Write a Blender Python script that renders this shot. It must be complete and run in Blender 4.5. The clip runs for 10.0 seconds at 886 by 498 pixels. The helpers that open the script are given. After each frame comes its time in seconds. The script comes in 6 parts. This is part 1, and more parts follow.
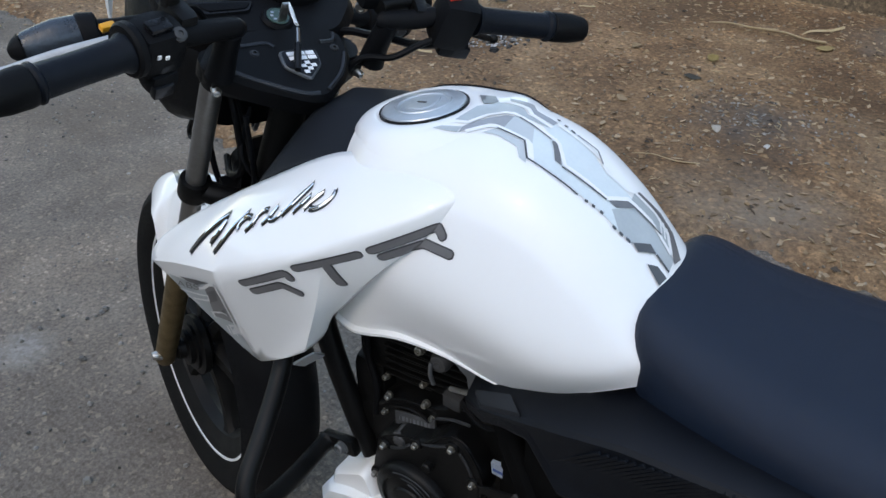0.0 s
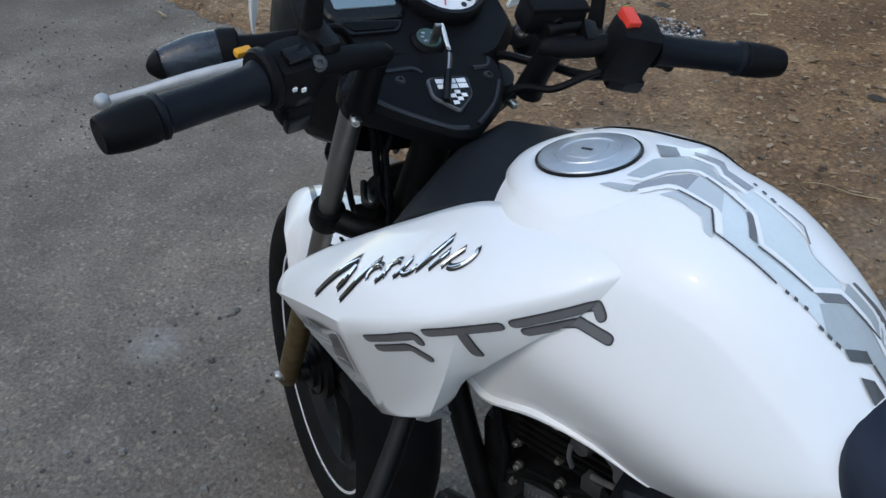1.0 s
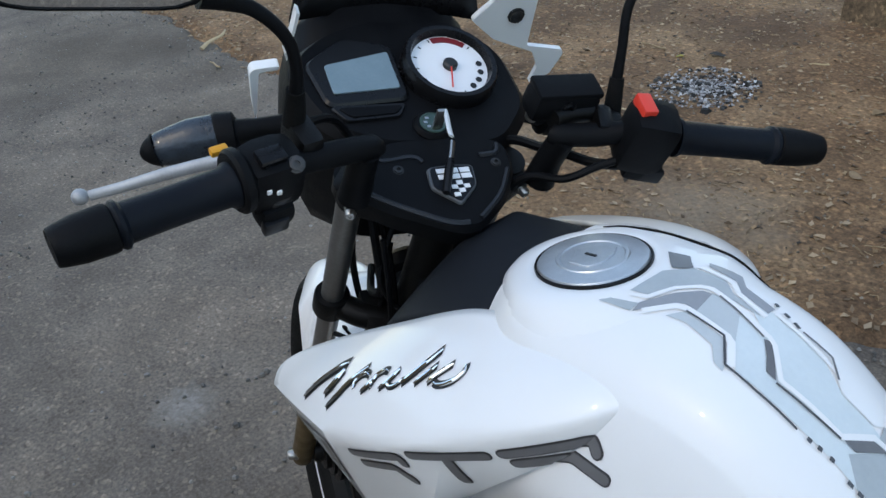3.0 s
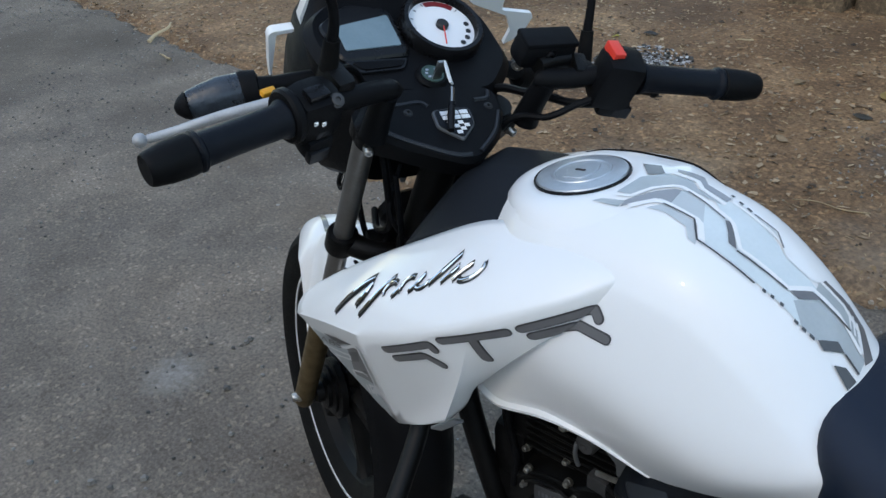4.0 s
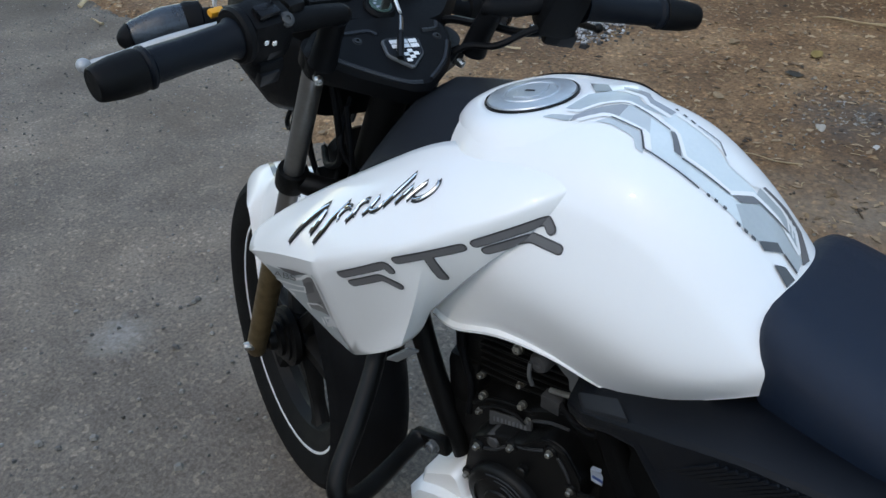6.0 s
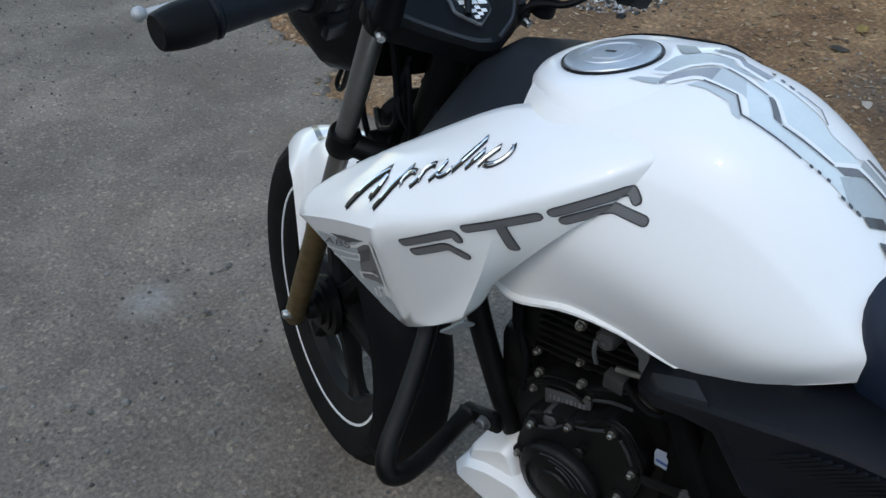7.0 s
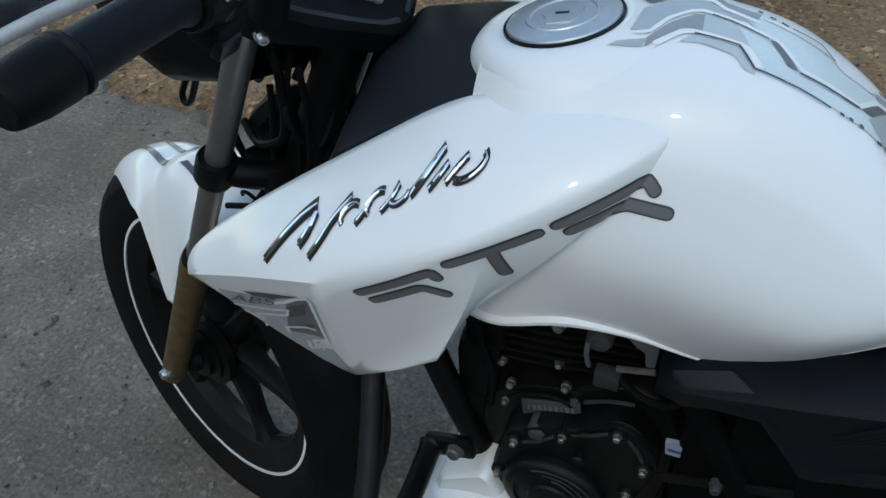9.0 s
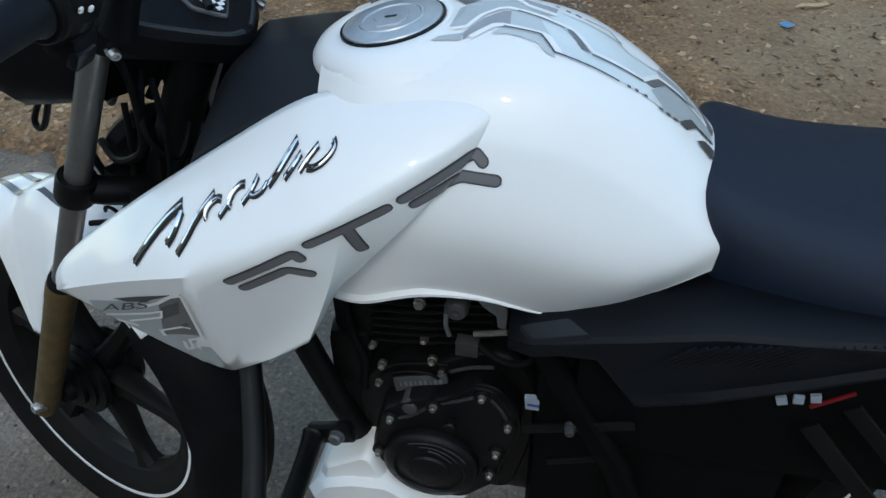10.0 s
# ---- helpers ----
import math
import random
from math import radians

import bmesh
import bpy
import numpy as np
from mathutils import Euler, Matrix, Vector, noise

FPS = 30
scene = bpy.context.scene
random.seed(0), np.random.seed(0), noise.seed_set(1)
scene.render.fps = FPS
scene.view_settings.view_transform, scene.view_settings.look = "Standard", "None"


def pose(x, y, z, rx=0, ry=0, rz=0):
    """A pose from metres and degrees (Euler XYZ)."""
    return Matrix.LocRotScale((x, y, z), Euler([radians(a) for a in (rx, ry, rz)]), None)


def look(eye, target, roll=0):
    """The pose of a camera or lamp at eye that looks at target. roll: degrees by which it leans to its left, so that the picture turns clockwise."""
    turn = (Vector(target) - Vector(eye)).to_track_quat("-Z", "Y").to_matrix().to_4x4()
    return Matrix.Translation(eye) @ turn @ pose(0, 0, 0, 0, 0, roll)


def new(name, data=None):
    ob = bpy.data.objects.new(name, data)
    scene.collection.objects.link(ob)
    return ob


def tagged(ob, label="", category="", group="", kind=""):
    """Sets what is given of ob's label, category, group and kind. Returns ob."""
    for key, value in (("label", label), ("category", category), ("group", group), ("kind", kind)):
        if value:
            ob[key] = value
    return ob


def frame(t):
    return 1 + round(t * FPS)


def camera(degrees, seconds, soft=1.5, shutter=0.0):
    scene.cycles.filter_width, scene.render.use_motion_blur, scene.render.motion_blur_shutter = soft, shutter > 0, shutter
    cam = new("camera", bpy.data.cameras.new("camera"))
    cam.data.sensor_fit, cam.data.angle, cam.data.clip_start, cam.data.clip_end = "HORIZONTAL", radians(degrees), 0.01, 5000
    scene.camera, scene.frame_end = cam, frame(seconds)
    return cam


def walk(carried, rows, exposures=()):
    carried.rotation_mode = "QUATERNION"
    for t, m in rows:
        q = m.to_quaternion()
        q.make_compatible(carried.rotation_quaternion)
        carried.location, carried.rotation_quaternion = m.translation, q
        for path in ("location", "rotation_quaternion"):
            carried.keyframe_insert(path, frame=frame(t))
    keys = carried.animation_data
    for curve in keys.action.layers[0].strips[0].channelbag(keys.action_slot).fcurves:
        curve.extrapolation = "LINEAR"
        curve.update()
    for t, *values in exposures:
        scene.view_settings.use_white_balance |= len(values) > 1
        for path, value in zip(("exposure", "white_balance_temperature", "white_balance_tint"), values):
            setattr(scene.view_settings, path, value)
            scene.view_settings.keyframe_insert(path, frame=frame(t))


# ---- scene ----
from mathutils.bvhtree import BVHTree

cam = camera(57.8, 10.0)
PATH = [
    (0, (-1.001, 0.684, 1.326), (-0.072, -0.65, 0.161), -0.1),
    (0.5, (-0.951, 0.672, 1.316), (0.156, -0.507, 0.139), -1.0),
    (1, (-0.902, 0.588, 1.313), (0.273, -0.531, 0.143), -2.4),
    (1.5, (-0.849, 0.498, 1.316), (0.425, -0.527, 0.163), -4.0),
    (2, (-0.819, 0.443, 1.307), (0.538, -0.442, 0.135), -6.5),
    (2.5, (-0.835, 0.428, 1.322), (0.553, -0.496, 0.217), -6.6),
    (2.7, (-0.854, 0.441, 1.324), (0.511, -0.528, 0.23), -5.7),
    (3.8, (-0.936, 0.616, 1.342), (0.271, -0.561, 0.264), -3.4),
    (4, (-0.945, 0.644, 1.344), (0.259, -0.508, 0.238), -4.1),
    (4.5, (-0.959, 0.675, 1.339), (0.232, -0.483, 0.225), -2.3),
    (5, (-0.99, 0.68, 1.323), (0.065, -0.588, 0.192), -1.2),
    (5.2, (-0.998, 0.678, 1.315), (-0.001, -0.578, 0.121), -2.2),
    (6.3, (-0.941, 0.692, 1.295), (0.161, -0.513, 0.141), -2.7),
    (6.5, (-0.926, 0.7, 1.288), (0.159, -0.491, 0.103), -2.5),
    (7, (-0.898, 0.695, 1.274), (0.184, -0.469, 0.059), -2.1),
    (7.5, (-0.839, 0.623, 1.247), (0.154, -0.498, -0.079), -3.5),
    (8, (-0.777, 0.547, 1.247), (0.238, -0.573, -0.062), -6.1),
    (8.5, (-0.731, 0.559, 1.254), (0.177, -0.678, -0.028), -4.4),
    (9, (-0.672, 0.631, 1.243), (-0.047, -0.715, -0.098), -3.5),
    (9.5, (-0.66, 0.695, 1.238), (-0.212, -0.747, -0.074), -0.2),
    (10, (-0.713, 0.709, 1.257), (-0.376, -0.779, -0.037), -1.0),
]
walk(cam, [(t, look(eye, target, roll)) for t, eye, target, roll in PATH], [(t, 1.50 + e, k, g) for t, e, k, g in ((0, 0.22, 7900, 7), (0.5, 0.2, 7800, 6), (1, 0.04, 7700, 6), (2, -0.05, 7650, 5), (2.5, -0.02, 7650, 5), (4, 0.03, 7650, 4), (4.5, 0.03, 7650, 4), (5, 0.13, 7700, 5), (6.5, 0.1, 7700, 4), (7, 0.08, 7700, 4), (7.5, -0.04, 7600, 2), (8, -0.24, 7500, 0), (9, -0.22, 7500, -1), (9.5, -0.20, 7500, -1), (10, -0.03, 7500, -1))])

# ---- light ----
world = bpy.data.worlds.new("sky")
scene.world = world
world.use_nodes = True
wn = world.node_tree.nodes
sky = wn.new("ShaderNodeTexSky")
sky.sky_type, sky.sun_disc = "NISHITA", False
sky.sun_elevation, sky.sun_rotation = radians(50), radians(-5)
sky.air_density, sky.dust_density = 1.0, 0.6
wn["Background"].inputs[1].default_value = 0.15
world.node_tree.links.new(sky.outputs[0], wn["Background"].inputs[0])
sun_data = bpy.data.lights.new("sun", "SUN")
sun_data.energy, sun_data.angle, sun_data.color = 0.09, radians(1.2), (1.0, 0.92, 0.80)
sun = new("sun", sun_data)
sun.matrix_world = look((-0.4, 4.6, 5.5), (0, 0, 0))

# ---- materials ----
def material(name, colour, rough=0.5, metal=0.0, coat=0.0, spots=None, scale=40.0, amount=0.5, bump=0.0, bump_scale=300.0, rough_var=0.0, spec=0.5):
    """A surface with coarse and fine variation of colour, gloss and relief."""
    m = bpy.data.materials.new(name)
    m.use_nodes = True
    nt = m.node_tree
    n, ln = nt.nodes, nt.links
    b = n["Principled BSDF"]
    b.inputs["Base Color"].default_value = (*colour, 1)
    b.inputs["Roughness"].default_value, b.inputs["Metallic"].default_value = rough, metal
    b.inputs["Coat Weight"].default_value, b.inputs["Coat Roughness"].default_value = coat, 0.04
    b.inputs["Specular IOR Level"].default_value = spec
    tc = n.new("ShaderNodeTexCoord")
    if spots:
        t1, t2 = n.new("ShaderNodeTexNoise"), n.new("ShaderNodeTexNoise")
        t1.inputs["Scale"].default_value, t2.inputs["Scale"].default_value = scale, scale * 9
        t1.inputs["Detail"].default_value = t2.inputs["Detail"].default_value = 5
        add = n.new("ShaderNodeMath"); add.operation = "MULTIPLY_ADD"
        add.inputs[1].default_value = 0.5
        ramp = n.new("ShaderNodeValToRGB")
        ramp.color_ramp.elements[0].position, ramp.color_ramp.elements[1].position = 0.75 - amount / 2, 0.75 + amount / 2
        ramp.color_ramp.elements[0].color, ramp.color_ramp.elements[1].color = (*colour, 1), (*spots, 1)
        ln.new(tc.outputs["Object"], t1.inputs["Vector"]); ln.new(tc.outputs["Object"], t2.inputs["Vector"])
        ln.new(t2.outputs["Fac"], add.inputs[0]); ln.new(t1.outputs["Fac"], add.inputs[2])
        ln.new(add.outputs[0], ramp.inputs["Fac"]); ln.new(ramp.outputs["Color"], b.inputs["Base Color"])
        if rough_var:
            mr = n.new("ShaderNodeMapRange")
            mr.inputs["To Min"].default_value, mr.inputs["To Max"].default_value = rough, min(1, rough + rough_var)
            mr.inputs["From Min"].default_value, mr.inputs["From Max"].default_value = 0.55, 0.95
            ln.new(add.outputs[0], mr.inputs["Value"]); ln.new(mr.outputs["Result"], b.inputs["Roughness"])
    if bump:
        t3, bp = n.new("ShaderNodeTexNoise"), n.new("ShaderNodeBump")
        t3.inputs["Scale"].default_value, t3.inputs["Detail"].default_value = bump_scale, 4
        bp.inputs["Strength"].default_value, bp.inputs["Distance"].default_value = bump, 0.002
        ln.new(tc.outputs["Object"], t3.inputs["Vector"]); ln.new(t3.outputs["Fac"], bp.inputs["Height"])
        ln.new(bp.outputs["Normal"], b.inputs["Normal"])
    return m


WHITE = material("white_paint", (0.80, 0.80, 0.79), 0.5, coat=0.7, spec=0.3, spots=(0.775, 0.775, 0.765), scale=3, amount=1.0)
PLASTIC = material("black_plastic", (0.0024, 0.0025, 0.003), 0.42, spots=(0.0055, 0.0057, 0.0065), scale=25, amount=0.6, bump=0.25, bump_scale=900, rough_var=0.2, spec=0.10)
# blue of the reflected sky is tinted into this black
PANEL = material("dark_grained_panel", (0.0034, 0.0046, 0.0072), 0.36, spots=(0.0052, 0.0068, 0.0100), scale=18, amount=0.6, bump=0.35, bump_scale=1400, rough_var=0.12, spec=0.2)
GLOSS = material("gloss_black", (0.004, 0.004, 0.0045), 0.22, spots=(0.008, 0.008, 0.009), scale=14, amount=0.6, rough_var=0.15, spec=0.22)
CAST = material("satin_black_alloy", (0.003, 0.003, 0.003), 0.42, spots=(0.007, 0.0068, 0.0065), scale=20, amount=0.6, bump=0.15, bump_scale=600, rough_var=0.2, spec=0.16)
METAL_BLACK = material("black_engine_paint", (0.0024, 0.0025, 0.0028), 0.30, metal=0.15, spots=(0.0060, 0.0058, 0.0055), scale=30, amount=0.5, bump=0.3, bump_scale=700, rough_var=0.22, spec=0.22)
RUBBER = material("tyre_rubber", (0.004, 0.004, 0.004), 0.8, spots=(0.009, 0.0085, 0.008), scale=30, amount=0.6, bump=0.4, bump_scale=500, spec=0.10)
# navy tint stands in for sky reflected on the rubber
GRIP = material("grip_rubber", (0.004, 0.0055, 0.0085), 0.36, spots=(0.006, 0.008, 0.012), scale=60, amount=0.6, bump=0.3, bump_scale=1200, rough_var=0.15, spec=0.12)
# base colour carries the blue sky that the vinyl mirrors
VINYL = material("seat_vinyl", (0.0055, 0.0110, 0.0235), 0.33, spots=(0.0075, 0.014, 0.028), scale=14, amount=0.6, bump=0.5, bump_scale=1500, rough_var=0.10, spec=0.27)
STEEL = material("steel", (0.55, 0.54, 0.52), 0.28, metal=1.0, spots=(0.36, 0.35, 0.33), scale=60, amount=0.5, rough_var=0.2)
ALLOY = material("lever_alloy", (0.46, 0.47, 0.48), 0.5, metal=0.6, spots=(0.38, 0.39, 0.40), scale=50, amount=0.6, rough_var=0.15)
CHROME = material("chrome", (0.75, 0.75, 0.75), 0.08, metal=1.0)
STANCHION = material("grey_fork_tube", (0.31, 0.30, 0.29), 0.28, metal=0.9, spots=(0.25, 0.24, 0.23), scale=30, amount=0.6, rough_var=0.15)
GOLD = material("gold_anodised_fork", (0.17, 0.115, 0.05), 0.4, metal=0.6, spots=(0.12, 0.085, 0.04), scale=40, amount=0.6, rough_var=0.2)
DECAL_DARK = material("dark_grey_decal", (0.045, 0.045, 0.048), 0.35, coat=0.4, spots=(0.06, 0.06, 0.063), scale=20, amount=0.6)
DECAL_GREY = material("grey_decal", (0.115, 0.113, 0.116), 0.35, coat=0.4, spots=(0.14, 0.138, 0.14), scale=20, amount=0.6)
DECAL_SILVER = material("silver_decal", (0.54, 0.60, 0.615), 0.35, coat=0.5, spots=(0.62, 0.68, 0.69), scale=25, amount=0.6)
DECAL_MID = material("mid_grey_decal", (0.34, 0.375, 0.385), 0.35, coat=0.5, spots=(0.40, 0.435, 0.445), scale=25, amount=0.6)
DECAL_SOFT = material("soft_grey_decal", (0.24, 0.25, 0.265), 0.35, coat=0.5, spots=(0.28, 0.29, 0.305), scale=25, amount=0.6)
DECAL_PALE = material("pale_grey_decal", (0.43, 0.465, 0.475), 0.35, coat=0.5, spots=(0.49, 0.525, 0.535), scale=25, amount=0.6)
CAP = material("brushed_cap", (0.58, 0.60, 0.62), 0.34, metal=0.75, spots=(0.50, 0.52, 0.54), scale=60, amount=0.6, rough_var=0.12)
RED = material("red_plastic", (0.72, 0.05, 0.03), 0.35)
DARK_RED = material("dark_red_print", (0.20, 0.008, 0.012), 0.4, spots=(0.15, 0.007, 0.01), scale=60)
STICKER = material("pale_sticker", (0.30, 0.34, 0.40), 0.4, spots=(0.25, 0.29, 0.35), scale=60)
BLUE = material("blue_print", (0.03, 0.07, 0.22), 0.4)
GREY_PLATE = material("grey_cast_plate", (0.10, 0.105, 0.11), 0.45, metal=0.5, spots=(0.14, 0.145, 0.15), scale=50, amount=0.6, rough_var=0.2)
FRAME = material("dull_black_frame", (0.0022, 0.0022, 0.0024), 0.6, spots=(0.0045, 0.0045, 0.0045), scale=25, amount=0.6, bump=0.2, bump_scale=500, spec=0.05)
# the slight blue is reflected sky, put into the base colour
MATT = material("matt_black_cover", (0.0095, 0.0115, 0.0150), 0.55, spots=(0.0125, 0.0145, 0.0185), scale=30, amount=0.6, bump=0.25, bump_scale=900, spec=0.16)
# paler black, with sky light on upturned faces put into the colour
PALER_PLASTIC = material("paler_black_plastic", (0.012, 0.014, 0.017), 0.4, spots=(0.016, 0.018, 0.022), scale=30, amount=0.6, bump=0.3, bump_scale=1200, spec=0.3)
ORANGE = material("orange_plastic", (0.75, 0.33, 0.02), 0.4)
LCD = material("lcd_glass", (0.125, 0.185, 0.21), 0.12, coat=0.6, spots=(0.16, 0.225, 0.25), scale=30, amount=0.7)
DIAL = material("dial_face", (0.78, 0.78, 0.78), 0.4)
INK = material("black_ink", (0.01, 0.01, 0.01), 0.5)
SMOKED = material("smoked_lens_in_wrap", (0.005, 0.008, 0.012), 0.2, coat=0.25, spots=(0.022, 0.032, 0.045), scale=40, amount=0.35, rough_var=0.25, bump=0.5, bump_scale=160)
MIRROR = material("mirror_glass", (0.8, 0.8, 0.8), 0.02, metal=1.0)
GREEN = material("lock_face", (0.035, 0.07, 0.06), 0.35, metal=0.3, spots=(0.06, 0.10, 0.085), scale=200)
DULL = material("dull_grey_metal", (0.05, 0.05, 0.052), 0.5, metal=0.5, spots=(0.08, 0.08, 0.08), scale=40, amount=0.6, rough_var=0.2, spec=0.3)
# a paler black than the engine paint, for the cover ridges
PALER_CASTING = material("paler_black_casting", (0.020, 0.022, 0.025), 0.3, metal=0.3, spots=(0.05, 0.052, 0.055), scale=60, amount=0.6, rough_var=0.2, spec=0.4)
ZINC = material("zinc_bolt", (0.52, 0.515, 0.49), 0.33, metal=0.9, spots=(0.20, 0.18, 0.14), scale=80, amount=0.6)


# ---- building tools ----
def part(name, bm, mat, parent, label="", angle=35, mods=()):
    bmesh.ops.recalc_face_normals(bm, faces=bm.faces) if not mods else None
    me = bpy.data.meshes.new(name)
    bm.to_mesh(me); bm.free()
    me.materials.append(mat)
    me.shade_smooth()
    if angle:
        me.set_sharp_from_angle(angle=radians(angle))
    ob = new(name, me)
    ob.parent = parent
    if label:
        tagged(ob, label)
    return ob


IDENT = Matrix.Identity(4)


def rings(bm, loops, close=True, cap=True):
    """Skin a list of closed rings of equal length."""
    vs = [[bm.verts.new(p) for p in loop] for loop in loops]
    n = len(vs[0])
    for a, b in zip(vs, vs[1:]):
        for i in range(n if close else n - 1):
            j = (i + 1) % n
            bm.faces.new((a[i], a[j], b[j], b[i]))
    if cap and close:
        bm.faces.new(vs[0][::-1]); bm.faces.new(vs[-1])
    return vs


def spline(pts, steps=8):
    """A smooth line through the points."""
    pts = [Vector(p) for p in pts]
    out = []
    for i in range(len(pts) - 1):
        p0, p1, p2, p3 = pts[max(i - 1, 0)], pts[i], pts[i + 1], pts[min(i + 2, len(pts) - 1)]
        for k in range(steps):
            t = k / steps
            out.append(0.5 * (2 * p1 + (p2 - p0) * t + (2 * p0 - 5 * p1 + 4 * p2 - p3) * t * t + (3 * p1 - p0 - 3 * p2 + p3) * t ** 3))
    return out + [pts[-1]]


def tube(bm, pts, r, seg=12, steps=8, m=IDENT, smooth=True, flat=1.0):
    """A tube along a smooth line; r is one radius or one for each given point."""
    line = spline(pts, steps) if smooth else [Vector(p) for p in pts]
    n = len(line)
    radii = [r] * n if not isinstance(r, (list, tuple)) else [float(np.interp(i / (n - 1), np.linspace(0, 1, len(r)), r)) for i in range(n)]
    up, loops = None, []
    for i, p in enumerate(line):
        d = (line[min(i + 1, n - 1)] - line[max(i - 1, 0)]).normalized()
        if up is None:
            up = d.orthogonal().normalized()
        up = (up - d * up.dot(d)).normalized()
        side = d.cross(up)
        loops.append([m @ (p + radii[i] * (math.cos(a) * up + flat * math.sin(a) * side)) for a in (2 * math.pi * k / seg for k in range(seg))])
    rings(bm, loops)
    return bm


def turned(bm, profile, frame_, seg=32, a0=0.0, a1=2 * math.pi, ring=False):
    """A profile of (radius, height) turned about the z axis of a frame."""
    full = abs(a1 - a0 - 2 * math.pi) < 1e-6
    loops = []
    for r, h in profile:
        loops.append([frame_ @ Vector((r * math.cos(a0 + (a1 - a0) * k / seg), r * math.sin(a0 + (a1 - a0) * k / seg), h)) for k in range(seg if full else seg + 1)])
    rings(bm, loops + loops[:1] if ring else loops, close=full, cap=full and not ring)
    bmesh.ops.remove_doubles(bm, verts=bm.verts, dist=1e-5)
    return bm


def block(bm, centre, size, m=IDENT, bevel=0.004, turn=IDENT):
    res = bmesh.ops.create_cube(bm, size=1.0)
    vs = res["verts"]
    for v in vs:
        v.co = Vector((v.co.x * size[0], v.co.y * size[1], v.co.z * size[2]))
    if bevel:
        es = list({e for v in vs for e in v.link_edges})
        bv = bmesh.ops.bevel(bm, geom=es, offset=bevel, segments=2, affect="EDGES", profile=0.6)
        vs = list({v for f in bv["faces"] for v in f.verts} | {v for v in vs if v.is_valid})
    allv = set(vs)
    for v in vs:
        for f in v.link_faces:
            allv.update(f.verts)
    for v in allv:
        v.co = m @ (turn @ v.co + Vector(centre))
    return bm


def prism(bm, outline, z0, z1, m=IDENT, bevel=0.003, taper=1.0):
    """A plate with the given outline in x, y between two heights, with a rounded upper edge."""
    cx = sum(p[0] for p in outline) / len(outline); cy = sum(p[1] for p in outline) / len(outline)
    def ring(k, z):
        return [m @ Vector((cx + (p[0] - cx) * k, cy + (p[1] - cy) * k, z)) for p in outline]
    span = max(max(abs(p[0] - cx), abs(p[1] - cy)) for p in outline)
    k = 1 - bevel / span
    rings(bm, [ring(taper, z0), ring(1.0, z1 - bevel), ring((1 + 2 * k) / 3, z1 - bevel * 0.3), ring(k, z1)])
    return bm


def rounded(outline, radius=0.01, steps=4):
    """An outline with its corners rounded."""
    out = []
    pts = [Vector((p[0], p[1])) for p in outline]
    for i, p in enumerate(pts):
        a, b = pts[i - 1], pts[(i + 1) % len(pts)]
        ra = min(radius, (a - p).length * 0.45); rb = min(radius, (b - p).length * 0.45)
        q0, q1 = p + (a - p).normalized() * ra, p + (b - p).normalized() * rb
        for k in range(steps + 1):
            t = k / steps
            v = (1 - t) ** 2 * q0 + 2 * t * (1 - t) * p + t * t * q1
            out.append((v.x, v.y))
    return out


def bolt(name, at, axis, r, parent, mat=None, height=0.006, label=""):
    bm = bmesh.new()
    z = Vector(axis).normalized()
    fr = Matrix.Translation(at) @ z.to_track_quat("Z", "Y").to_matrix().to_4x4()
    turned(bm, [(r * 1.25, -0.004), (r * 1.25, 0.001), (r, 0.0012), (r, height * 0.8), (r * 0.8, height), (r * 0.45, height), (r * 0.42, height - 0.002), (0.0002, height - 0.002)], fr, seg=10)
    return part(name, bm, mat or ZINC, parent, label)


# ---- the motorcycle ----
bike = new("motorcycle")
bike.location = (0, 0.008, 0)
tagged(bike, "white street motorcycle with grey decals, parked, front wheel turned", "motorcycle")

# steering frame: x ahead across the fork, y to the left, z up along the fork, origin at the front axle
SA_, SL_ = Vector((-0.455, 0, 0.89)).normalized(), Vector((0.322, 0.933, 0.159))
SL_ = (SL_ - SA_ * SL_.dot(SA_)).normalized()
SF_ = SL_.cross(SA_)
ST = Matrix(((SF_.x, SL_.x, SA_.x, 0), (SF_.y, SL_.y, SA_.y, -0.001), (SF_.z, SL_.z, SA_.z, 0.3155), (0, 0, 0, 1)))
# fork frame: the same sense, z up along the fork legs, origin at the middle of the axle
FA_, FL_ = Vector((-0.4217, 0.0134, 0.9066)).normalized(), Vector((0.3207, 0.9375, 0.1353))
FL_ = (FL_ - FA_ * FL_.dot(FA_)).normalized()
FF_ = FL_.cross(FA_)
FK = Matrix(((FF_.x, FL_.x, FA_.x, 0.0036), (FF_.y, FL_.y, FA_.y, -0.0114), (FF_.z, FL_.z, FA_.z, 0.3041), (0, 0, 0, 1)))
WHEEL = FK @ Matrix.Rotation(radians(-90), 4, "X")   # z axis along the axle, to the left
LEFT_RIGHT = (1, -1)


